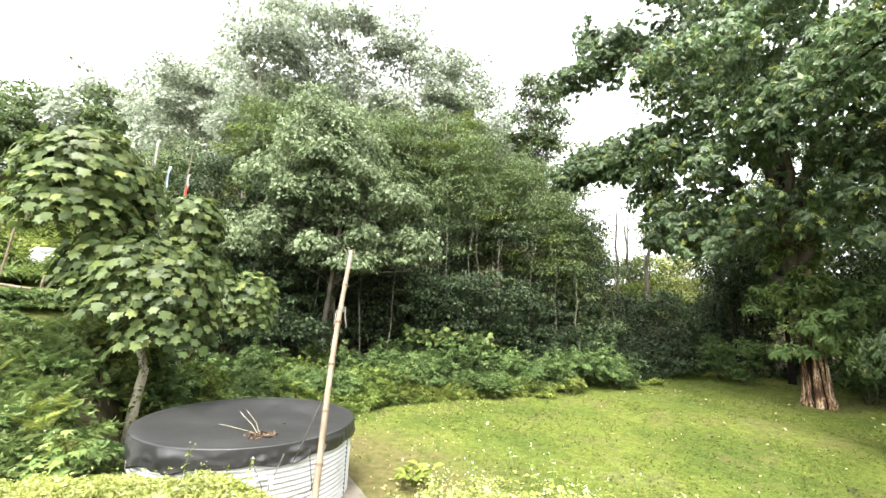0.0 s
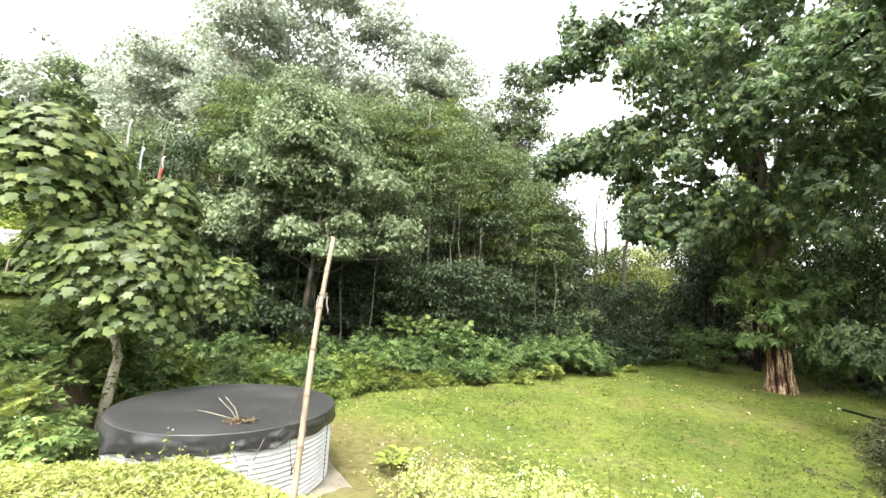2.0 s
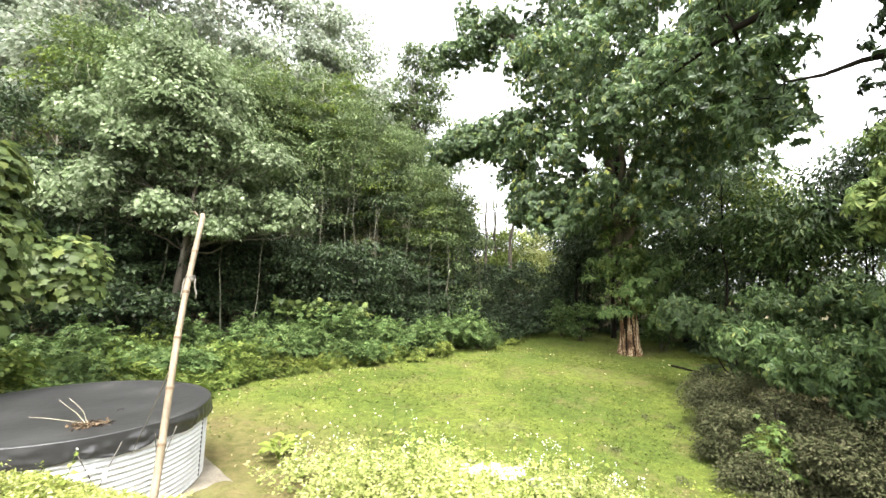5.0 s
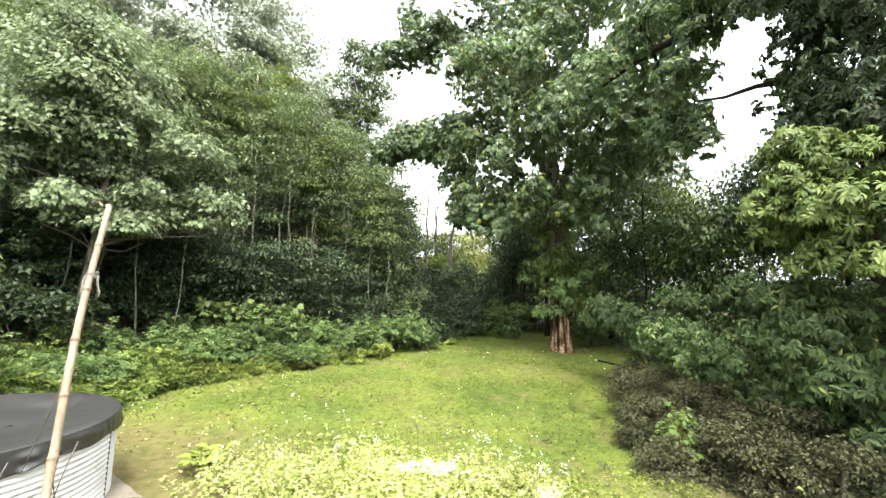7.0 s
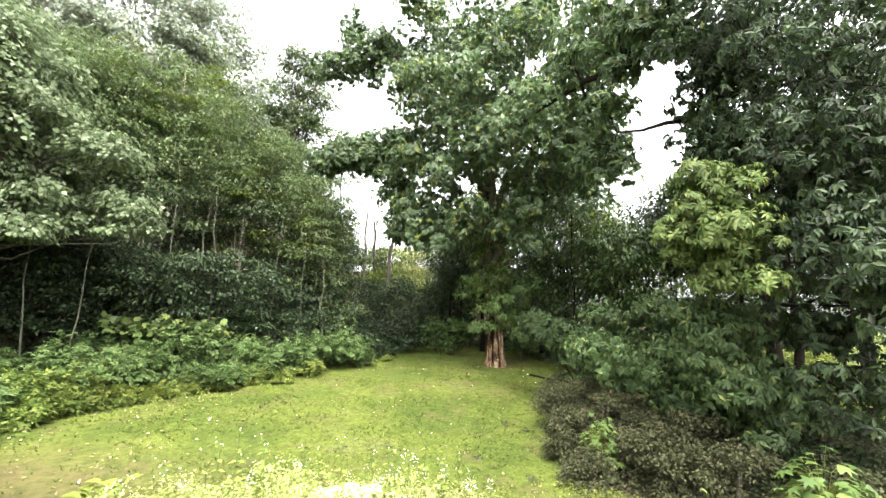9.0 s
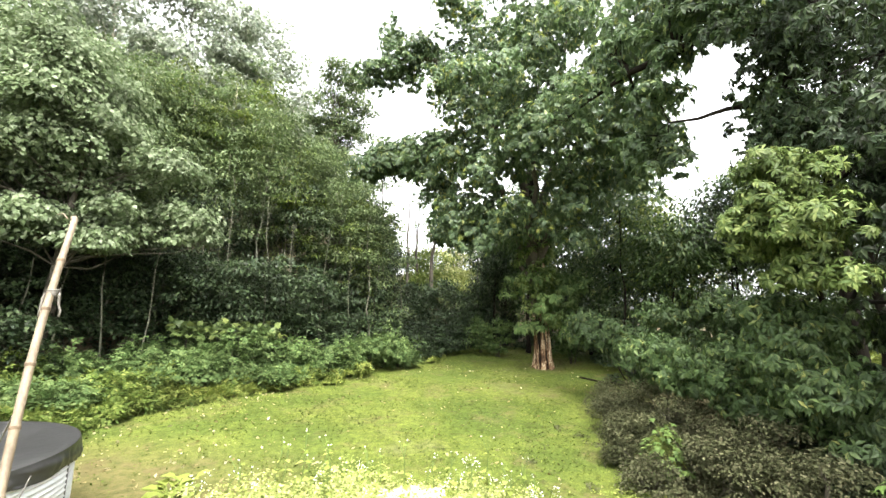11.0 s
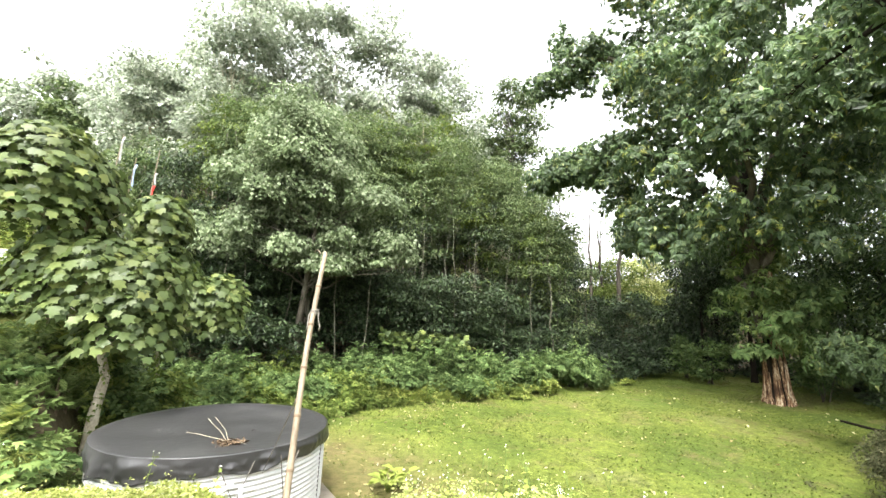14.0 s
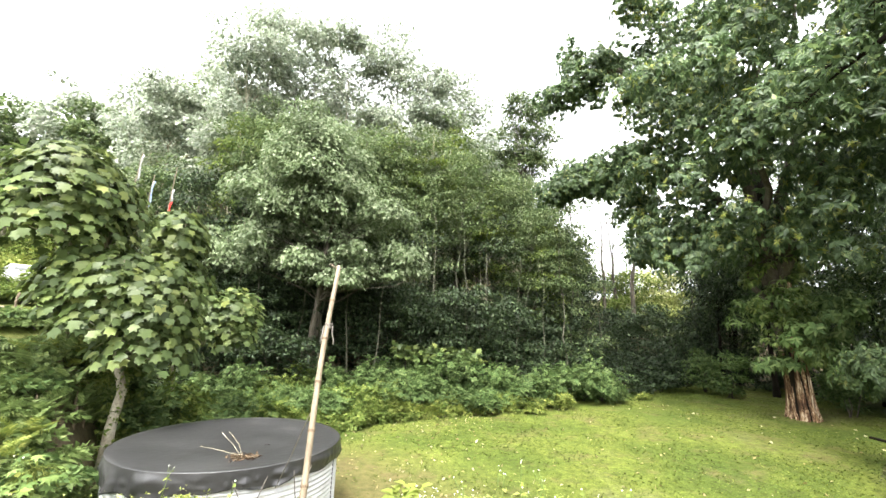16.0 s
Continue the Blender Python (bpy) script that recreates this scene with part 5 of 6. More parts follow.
# ---- shrubs ----
def shrub(seed, place, R, H, leaf, shape, size, n, name, label, group, droop=0.3, lumps=7, stems=5, category="shrub", tiers=False, mounds=False):
    rng = np.random.default_rng(seed)
    t = thing(name, place, label, category, group)
    L, T = Leaves(seed + 3), Tubes()
    for j in range(lumps):
        a, r = rng.uniform(0, 2 * math.pi), R * 0.72 * math.sqrt(rng.random())
        h = H * (0.42 + 0.42 * rng.random()) * (1 - 0.35 * (r / R) ** 2)
        c = (r * math.cos(a), r * math.sin(a), h * 0.78)
        if mounds:
            z = rng.uniform(0.05, 1.0)
            rr = R * math.sqrt(1 - 0.8 * z * z) * rng.uniform(0.55, 1.0)
            c = (rr * math.cos(a), rr * math.sin(a), H * z * 0.92)
            w = rng.uniform(0.12, 0.24)
            L.cap(shape, c, (w, w, w * 0.8), n // lumps, size, 0.35)
        elif tiers:
            c = (c[0], c[1], H * rng.uniform(0.12, 1.0) * (1 - 0.45 * (r / R) ** 2))
            w = R * rng.uniform(0.22, 0.5)
            L.clump(shape, c, (w, w, 0.14 + 0.28 * w), n // lumps, size, 0.3, 1.2, shell=0.55)
        else:
            if j % 3 == 2 and lumps > 6:
                c = (1.15 * c[0], 1.15 * c[1], h * 0.34)
            w = R * rng.uniform(0.28, 0.50)
            L.cap(shape, c, (w, w, h * rng.uniform(0.28, 0.42)), n // lumps, size, droop)
        if j < stems:
            T.add(bent((rng.normal(0, 0.08), rng.normal(0, 0.08), -0.05), c, rng, 0.1, 0.08, 4), [min(0.022, 0.03 * R), min(0.018, 0.025 * R), min(0.013, 0.018 * R), 0.004], 5)
    child("stem", T.mesh("stem", BARK), t)
    child("foliage", L.mesh("foliage", leaf), t)
    return t


rngb = np.random.default_rng(400)
# bright shrubs along the lawn edge
for k, (a, d, R, H) in enumerate(([(-31, 13.8, 1.2, 1.3), (-27, 13.4, 1.1, 1.2), (-23.5, 14.2, 1.2, 1.4), (-19.5, 14.6, 1.2, 1.4), (-16, 15.2, 1.2, 1.3), (-12, 15.6, 1.2, 1.3), (-8, 16.2, 1.2, 1.4), (-4.5, 16.6, 1.3, 1.7), (-1.0, 17.4, 1.2, 2.2), (2.6, 17.8, 1.4, 2.6), (6.8, 17.2, 1.0, 1.1), (9.6, 18.6, 1.2, 1.9), (13.8, 18.9, 1.2, 1.5), (17.3, 19.7, 1.4, 1.9), (20.4, 20.5, 1.5, 2.1), (22.4, 20.9, 0.9, 1.3), (-28, 16.2, 1.3, 1.6), (-23, 16.6, 1.3, 1.8)]
          + [(-18, 17.2, 1.3, 1.6), (-12.5, 18, 1.3, 1.8), (-7, 18.4, 1.3, 2.0), (-1, 19.4, 1.3, 2.6), (-34, 15, 1.3, 1.6)])):
    place = P(a, d)
    shrub(410 + k, place, R * 1.08, H, LEAF_FRESH if a < -3 and k % 3 == 0 else LEAF_SHRUB, SMALL_SPRAY, 0.27, 880,  "leafy_shrub", "bushy green shrub with pinnate leaves along the lawn edge", "lawn edge shrubs", lumps=13)
# big-leaved plants among them
for k, (a, d) in enumerate([(2.5, 18.4), (5.0, 18.2), (-3.0, 18.6), (0.0, 18.0)]):
    t = thing("lobed_sapling", P(a, d), "sapling with broad lobed leaves among the shrubs", "plant", "lobed saplings")
    L = Leaves(460 + k)
    L.clump(LOBED, (0, 0, 1.9), (0.75, 0.75, 0.5), 110, 0.22, 0.4)
    child("stem", Tubes().add(bent((0, 0, -0.05), (0.05, 0, 1.9), rngb), [0.03, 0.028, 0.025, 0.02, 0.012]).mesh("stem", BARK), t)
    child("foliage", L.mesh("foliage", LEAF_PALM), t)
# dark undergrowth below the wood, canopy shade put into its leaf colour
k = 0
for row, (d0, h0) in enumerate([(20.3, 2.9), (22.6, 4.4), (25.6, 5.2), (30.0, 5.6)]):
    for a in np.arange(-33, 31, 3.4):
        a2, d = a + rngb.uniform(-1, 1), d0 + rngb.uniform(-0.6, 0.8) + max(0, a - 8) * 0.22 - (3.0 if a < -14 else 0)
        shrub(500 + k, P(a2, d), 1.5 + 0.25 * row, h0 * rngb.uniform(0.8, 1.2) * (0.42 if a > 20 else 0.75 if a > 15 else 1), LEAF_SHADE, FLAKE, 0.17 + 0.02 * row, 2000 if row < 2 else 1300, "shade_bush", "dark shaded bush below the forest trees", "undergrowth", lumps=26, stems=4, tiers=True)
        k += 1
for k, a in enumerate(np.arange(-37, 14, 4.2)):
    d = 37 + 3 * (k % 3)
    shrub(680 + k, P(float(a), d), 2.9, 8.5 + 1.5 * (k % 2), LEAF_FOREST, FLAKE, 0.34, 3200, "thicket", "dense thicket higher up the wooded slope", "slope thickets", lumps=30, stems=4, tiers=True)
for k in range(30):
    row = k % 2
    a = -40 + 52 * (k // 2 + 0.5 * row) / 14.5
    shrub(1750 + k, P(a, 47 + 11 * row), 4.2, 8.0 + 2.0 * (k % 3), LEAF_FOREST if k % 5 else LEAF_FRESH, FLAKE, 0.62, 1500, "thicket", "dense thicket high up the wooded hillside", "slope thickets", lumps=26, stems=4, tiers=True)
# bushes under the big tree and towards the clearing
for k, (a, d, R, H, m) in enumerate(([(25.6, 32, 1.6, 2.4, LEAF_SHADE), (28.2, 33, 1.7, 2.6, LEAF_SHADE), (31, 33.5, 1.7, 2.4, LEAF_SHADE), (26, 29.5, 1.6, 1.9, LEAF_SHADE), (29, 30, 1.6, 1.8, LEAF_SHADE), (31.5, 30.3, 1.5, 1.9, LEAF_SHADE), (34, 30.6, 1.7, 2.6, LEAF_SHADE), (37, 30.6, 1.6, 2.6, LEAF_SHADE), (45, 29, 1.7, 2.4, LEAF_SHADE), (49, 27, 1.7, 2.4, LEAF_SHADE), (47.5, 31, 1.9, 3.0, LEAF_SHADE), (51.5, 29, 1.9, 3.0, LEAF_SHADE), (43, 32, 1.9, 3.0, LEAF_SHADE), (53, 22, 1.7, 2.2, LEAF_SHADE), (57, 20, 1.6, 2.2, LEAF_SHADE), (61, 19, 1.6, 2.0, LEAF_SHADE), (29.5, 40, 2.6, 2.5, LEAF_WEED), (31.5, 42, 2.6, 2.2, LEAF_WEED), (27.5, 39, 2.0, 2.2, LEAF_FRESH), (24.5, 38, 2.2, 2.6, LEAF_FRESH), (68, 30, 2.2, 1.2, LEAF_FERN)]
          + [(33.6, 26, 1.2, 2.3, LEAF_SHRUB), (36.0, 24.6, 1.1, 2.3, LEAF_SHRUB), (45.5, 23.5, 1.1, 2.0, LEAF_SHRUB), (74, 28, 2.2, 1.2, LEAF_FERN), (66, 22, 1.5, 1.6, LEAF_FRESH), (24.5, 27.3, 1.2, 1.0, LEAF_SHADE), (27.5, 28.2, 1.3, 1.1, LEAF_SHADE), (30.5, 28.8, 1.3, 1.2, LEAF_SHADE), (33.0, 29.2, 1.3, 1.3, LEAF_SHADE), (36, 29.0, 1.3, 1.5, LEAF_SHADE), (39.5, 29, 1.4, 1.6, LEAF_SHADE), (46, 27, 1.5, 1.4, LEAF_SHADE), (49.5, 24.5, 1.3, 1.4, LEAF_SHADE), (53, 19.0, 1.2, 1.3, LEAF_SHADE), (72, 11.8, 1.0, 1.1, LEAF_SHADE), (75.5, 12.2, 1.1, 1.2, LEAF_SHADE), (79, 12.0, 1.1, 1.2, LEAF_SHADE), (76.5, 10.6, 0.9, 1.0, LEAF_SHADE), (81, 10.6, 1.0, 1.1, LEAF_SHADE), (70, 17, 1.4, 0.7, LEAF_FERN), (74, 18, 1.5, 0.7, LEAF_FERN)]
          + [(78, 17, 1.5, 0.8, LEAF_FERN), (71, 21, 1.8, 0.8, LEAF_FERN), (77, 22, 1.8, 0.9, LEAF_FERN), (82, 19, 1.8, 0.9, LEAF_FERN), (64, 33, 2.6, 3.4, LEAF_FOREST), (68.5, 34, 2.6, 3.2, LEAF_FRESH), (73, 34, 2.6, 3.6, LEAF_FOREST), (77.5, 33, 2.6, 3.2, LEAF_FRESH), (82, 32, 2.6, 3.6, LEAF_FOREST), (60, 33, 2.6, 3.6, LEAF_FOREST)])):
    # leaf colour carries the shade here and the sunlight in the clearing
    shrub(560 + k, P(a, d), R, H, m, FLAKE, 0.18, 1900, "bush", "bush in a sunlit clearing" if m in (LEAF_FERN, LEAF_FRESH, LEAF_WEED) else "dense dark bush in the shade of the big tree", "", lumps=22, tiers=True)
for k, (a, d, R, H, m) in enumerate([(13, 40, 2.6, 8.0, LEAF_FOREST), (16, 41, 2.6, 8.6, LEAF_FRESH), (18.5, 42, 2.4, 8.8, LEAF_FOREST), (20.8, 43, 1.8, 7.2, LEAF_FRESH), (23.5, 43, 2.6, 4.8, LEAF_FRESH), (26, 44, 2.6, 5.0, LEAF_FRESH), (29, 45, 2.6, 5.0, LEAF_WEED), (32, 45, 2.8, 5.0, LEAF_FERN), (35, 44, 2.8, 4.4, LEAF_FOREST), (24.8, 37, 1.6, 2.6, LEAF_FRESH), (38.5, 42, 2.8, 4.0, LEAF_FOREST)]):
    # weed and fern leaf on two bushes continue the sunlit colour
    shrub(580 + k, P(a, d), R, H, m, FLAKE, 0.22, 2600, "bush", "green bush on the slope beyond the gap", "hillside bushes", lumps=10)
for k, (a, d) in enumerate([(-54, 46), (-51, 48), (-48.5, 44), (-46, 47), (-43.5, 43), (-41, 47), (-38.5, 44), (-45, 54), (-50, 56), (-40, 55)]):
    shrub(1500 + k, P(a, d), 2.8, 3.2, LEAF_FRESH if k % 2 else LEAF_FERN, FLAKE, 0.30, 1500, "bush", "light green bush on the hillside behind the house", "hillside bushes", lumps=12)
for k in range(7):
    shrub(1850 + k, P(35 + 2.7 * k, 46 + 5 * (k % 2)), 3.2, 7.0 + 1.2 * (k % 3), LEAF_FOREST, FLAKE, 0.5, 1500, "thicket", "dense thicket closing the view beyond the lawn", "far thickets", lumps=24, stems=4, tiers=True)
# dusky small-leaved shrubs at the side of the lawn
for k, (a, d, R, H) in enumerate(([(51, 14.6, 0.75, 0.8), (53.5, 13.6, 0.8, 0.85), (56.5, 13.0, 0.9, 0.95), (52.5, 12.0, 0.7, 0.75), (60, 12.6, 0.9, 1.0), (63.5, 12.0, 0.9, 1.0), (67, 11.6, 0.9, 1.0), (53.0, 10.3, 0.7, 0.8), (57.5, 10.8, 0.8, 0.9), (61.5, 10.0, 0.85, 0.9), (66, 9.6, 0.85, 0.85), (61, 9.4, 0.7, 0.7), (65, 9.1, 0.75, 0.75), (70.5, 10.6, 0.9, 0.95), (70, 8.6, 0.8, 0.8), (74.5, 9.6, 0.9, 0.9), (78.5, 10.2, 1.0, 1.0), (58, 9.9, 0.6, 0.65)]
          + [(54.2, 9.1, 0.5, 0.42), (51.6, 10.6, 0.6, 0.6), (50.2, 12.6, 0.6, 0.6), (49.6, 14.2, 0.6, 0.6), (80, 8.2, 0.9, 0.9)])):
    shrub(600 + k, P(a, d), R * 0.92, H * rngb.uniform(1.25, 1.9), LEAF_SHADE if a > 68 and k % 2 else LEAF_PURPLE, OVAL, 0.060, 3900, "dusky_shrub", "low dusky purple-brown shrub with small leaves", "dusky shrubs", lumps=48, mounds=True)


LEAF_RED = leaf_material("withered_red_leaf", [(0, (0.060, 0.024, 0.014)), (0.6, (0.130, 0.048, 0.026)), (1, (0.200, 0.100, 0.050))], 0.6, 0.3, sheen=0.1)
shrub(1700, P(74.8, 11.4), 0.45, 2.3, LEAF_RED, FLAKE, 0.09, 700, "red_shrub", "thin shrub with withered red leaves beside a dark trunk", "", lumps=12, tiers=True)


# ---- lobed saplings near the terrace ----
def sapling(seed, place, h, R, n, size, label):
    rng = np.random.default_rng(seed)
    t = thing("sapling", place, label, "plant", "saplings")
    lv, lf = leaf_lobed(5, 0.40, 0.18)
    me = mesh_from("leaf", lv, lf, LEAF_SAPLING)
    T = Tubes().add(bent((0, 0, -0.05), (0, 0, h * 0.7), rng), [0.02, 0.018, 0.015, 0.012, 0.008], 6)
    for j in range(n):
        a, s = rng.uniform(0, 2 * math.pi), math.sqrt(rng.random())
        q = Vector((R * s * math.cos(a), R * s * math.sin(a), h * (0.26 + 0.74 * (1 - s * s) * rng.uniform(0.35, 1.0)) + rng.uniform(-0.12, 0.06)))
        T.add([(0, 0, h * 0.45 + 0.2 * h * rng.random()), q * 0.6 + Vector((0, 0, h * 0.3)), q], [0.004, 0.003, 0.002], 4)
        y = Vector((math.cos(a), math.sin(a), -0.30 - 0.35 * s)) + Vector(rng.normal(0, 0.25, 3))
        y.normalize()
        x = y.cross(Vector((0.45 * math.cos(a), 0.45 * math.sin(a), 1)) + Vector(rng.normal(0, 0.2, 3))).normalized()
        ob = child("leaf", me, t)
        sc = size * rng.uniform(0.7, 1.2)
        ob.matrix_local = Matrix.Translation(q) @ Matrix((x, y, x.cross(y))).transposed().to_4x4() @ Matrix.Diagonal((sc, sc, sc, 1))
    child("stem", T.mesh("stem", LEAF_FERN), t)


sapling(701, P(55.8, 9.6), 1.35, 0.48, 210, 0.12, "bright green lobed-leaved sapling among dusky shrubs")
sapling(702, P(76.5, 7.4), 1.75, 0.78, 295, 0.19, "vigorous bright lobed-leaved sapling below the terrace")
sapling(703, P(67.0, 8.0), 0.7, 0.3, 36, 0.13, "small lobed-leaved sapling below the terrace")
sapling(704, P(-40.0, 7.6), 0.85, 0.4, 60, 0.15, "lobed-leaved sapling in the hollow beside the tank")


# ---- ferny bank on the other side ----
def fern(seed, place, n, size, leaf, name, label, group, h=0.35, droop=0.2):
    rng = np.random.default_rng(seed)
    t = thing(name, place, label, "fern", group)
    L = Leaves(seed)
    a = rng.uniform(0, 2 * math.pi, n)
    out = np.stack([np.cos(a), np.sin(a), rng.uniform(0.6, 1.8, n)], 1)
    at = np.stack([0.05 * np.cos(a), 0.05 * np.sin(a), rng.uniform(0, h, n)], 1)
    L.put(FROND, at, L.frames(out, 1.0, droop, 0.12), size * rng.uniform(0.7, 1.2, n))
    child("fronds", L.mesh("fronds", leaf), t)
    child("crown_base", Tubes().add([(0, 0, -0.05), (0, 0, h * 0.5), (0, 0, h)], [0.03, 0.025, 0.01], 6).mesh("crown_base", SOIL), t)


rngf = np.random.default_rng(720)
for k in range(130):
    a, d = rngf.uniform(-56, -37.0), rngf.uniform(8.8, 12.8)
    if (a > -41 and d < 10.5) or (a < -40 and d > 11.6):
        continue
    fern(730 + k, P(a, d), 15, rngf.uniform(0.30, 0.46), LEAF_BANK if k % 3 else LEAF_FERN, "fern", "arching fern on the bank", "bank ferns", h=0.4)
for k in range(60):
    a = -19 + 36 * k / 59 + rngf.uniform(-0.6, 0.6)
    d = np.interp(a, [-19, -8, 0, 8, 15], [13.2, 14.6, 15.6, 16.6, 18.2]) + rngf.uniform(-0.3, 0.4)
    if -2 < a < 12:
        fern(800 + k, P(a, d + 0.1), 11, rngf.uniform(0.38, 0.58), LEAF_FERN, "fern", "small bright fern along the lawn edge", "edge ferns", h=0.1, droop=0.25)
    if k % 2 or a < -2:
        shrub(1200 + k, P(a + 0.3, d + 0.25), rngf.uniform(0.35, 0.6), rngf.uniform(0.4, 0.8), LEAF_FERN if k % 3 and a > -4 else LEAF_FRESH, SMALL_SPRAY, 0.24, 170, "leafy_weed", "low leafy weed along the lawn edge", "lawn edge weeds", lumps=8, stems=3, category="weed")
# mixed weeds on the bank and in the hollow
for k in range(165):
    a, d = rngf.uniform(-56, -32.5 if k < 130 else -44), rngf.uniform(6.8, 14.6) if k < 130 else rngf.uniform(10.0, 13.2)
    if a < -40:
        d = min(d, 13.3)
    hollow = -41.5 < a < -34.5 and d < 11.2
    if hollow and k % 2:
        continue
    low = 0.20 if a < -40 and d > 11.6 else 0.26 if hollow else 0.55
    shrub(850 + k, P(a, d), 0.6, low, LEAF_BANK if k % 3 else LEAF_SHRUB, FLAKE, 0.14, 520, "leafy_weed", "small leafy weed on the shaded bank", "bank weeds", lumps=5, stems=3)
for k, (a, d, R, H) in enumerate([(-31.5, 12.3, 0.9, 1.7), (-29.2, 12.5, 0.9, 2.0), (-26.5, 12.4, 0.8, 1.2), (-33.2, 12.2, 0.7, 1.4), (-24, 12.6, 0.7, 1.0), (-37.5, 12.2, 0.8, 1.2), (-36.0, 13.4, 0.8, 1.6)]):
    shrub(1300 + k, P(a, d), R, H, LEAF_FRESH if k % 2 else LEAF_SHRUB, SMALL_SPRAY, 0.30, 620, "leafy_shrub", "leafy weed thicket behind the tank", "thicket behind the tank", lumps=12)
# tall grassy stand by the house
for k in range(30):
    a, d = rngf.uniform(-52, -40.0), rngf.uniform(14.5, 24)
    shrub(880 + k, P(a, d), 0.8, rngf.uniform(1.2, 2.2) * (0.36 if -48.5 < a < -41.5 else 0.9), LEAF_FRESH if k % 3 else LEAF_BANK, LANCE, 0.20, 800, "tall_herb", "tall light-green herb by the house", "tall herbs", lumps=6)


for k, (a, d, H) in enumerate([(-41.4, 23, 1.5), (-45.3, 22, 1.5), (-46.6, 20, 1.6), (-40.6, 20, 1.3), (-42.6, 18, 0.9), (-44.2, 17.5, 0.8), (-48.5, 19, 1.5)]):
    shrub(1600 + k, P(a, d), 0.75, H * (0.42 if -46 < a < -42 else 0.72), LEAF_SHRUB if k % 2 else LEAF_FRESH, LANCE, 0.19, 800, "tall_herb", "tall light-green herb by the house", "tall herbs", lumps=9)


# ---- house, fence, car, poles and flags on the rise ----
def box_part(name, size, at, material, parent, label="", bevel=0.01, turn=0.0):
    bm = bmesh.new()
    bmesh.ops.create_cube(bm, size=1, matrix=Matrix.Diagonal((*size, 1)))
    if bevel:
        bmesh.ops.bevel(bm, geom=bm.edges[:], offset=bevel, segments=2, affect="EDGES")
    o = part(name, bm, material, parent, label)
    o.location = at
    o.rotation_euler = (0, 0, turn)
    return o


def build_house():
    foot = A(-54.2, 21.0, float(P(-50, 21).z) + 0.1)
    t = thing("house", foot, "log-walled house over white plaster with a blue sheet roof", "house")
    t.rotation_euler = (0, 0, radians(44))
    for x in (-3.0, -0.2, 1.9):
        box_part("white_pillar", (0.45, 0.45, 2.6), (x, 0, 0.4), PLASTER, t, "white plastered pillar")
    box_part("plaster_wall", (5.2, 0.25, 1.1), (-0.55, 1.4, 0.6), PLASTER, t, "white plaster wall in shade")
    box_part("floor_beam", (5.6, 3.2, 0.35), (-0.55, 1.4, 1.5), PLASTER, t, "pale floor edge")
    for i in range(7):
        me = Tubes().add([(-3.2, -0.12, 1.78 + i * 0.21), (-0.5, -0.10, 1.78 + i * 0.21), (2.1, -0.12, 1.78 + i * 0.21)], [0.12, 0.115, 0.11], 10).mesh("log", TIMBER)
        child("log", me, t, "weathered wall log" if i == 0 else "")
    box_part("inner_wall", (5.2, 2.8, 1.7), (-0.55, 1.4, 2.5), TIMBER, t)
    bm = bmesh.new()
    n = 36
    rows = []
    for y, z in ((-0.9, 3.3), (1.4, 4.3), (3.6, 3.4)):
        rows.append([bm.verts.new((-3.9 + 5.4 * i / n, y, z + 0.025 * math.sin(i * 2.1))) for i in range(n + 1)])
    for a, b in zip(rows, rows[1:]):
        for i in range(n):
            bm.faces.new((a[i], a[i + 1], b[i + 1], b[i]))
    roof = part("roof", bm, BLUE_SHEET, t, "bright blue sheet roof")
    roof.modifiers.new("thickness", "SOLIDIFY").thickness = 0.03
    box_part("old_roof", (1.7, 4.2, 0.06), (1.62, 1.4, 3.42), STEEL_EDGE, t, "dark old roof sheet")
    lamp = Tubes().add([(1.5, -0.5, 3.1), (1.5, -0.5, 2.9), (1.5, -0.5, 2.65)], [0.05, 0.16, 0.30], 14).mesh("hanging_shade", CLOTH_WHITE)
    child("hanging_shade", lamp, t, "small white hanging cone")


build_house()


def build_fence():
    t = thing("bamboo_fence", P(-45, 13.6), "low bamboo rail fence along the top of the bank", "fence")
    o = t.location
    for dz, w in ((0.30, 0.045), (0.10, 0.04)):
        child("rail", bamboo_mesh("rail", A(-57, 14.5, 3.62 + dz) - o, A(-40.5, 13.6, 3.05 + dz) - o, w, w * 0.8, 14, 10), t)
    for a in (-56, -51.5, -47.5, -44, -41.5):
        p = P(a, 13.9) - o
        child("post", bamboo_mesh("post", p - Vector((0, 0, 0.2)), p + Vector((0.02, 0, 0.40)), 0.03, 0.025, 3, 10), t)
    s = thing("bamboo_stake", P(-47.2, 14.6), "tall thin pale bamboo stake leaning by the fence", "pole")
    child("shaft", bamboo_mesh("shaft", (0, 0, -0.1), (0.28, 0.05, 2.3), 0.030, 0.02, 6, 8), s)


build_fence()


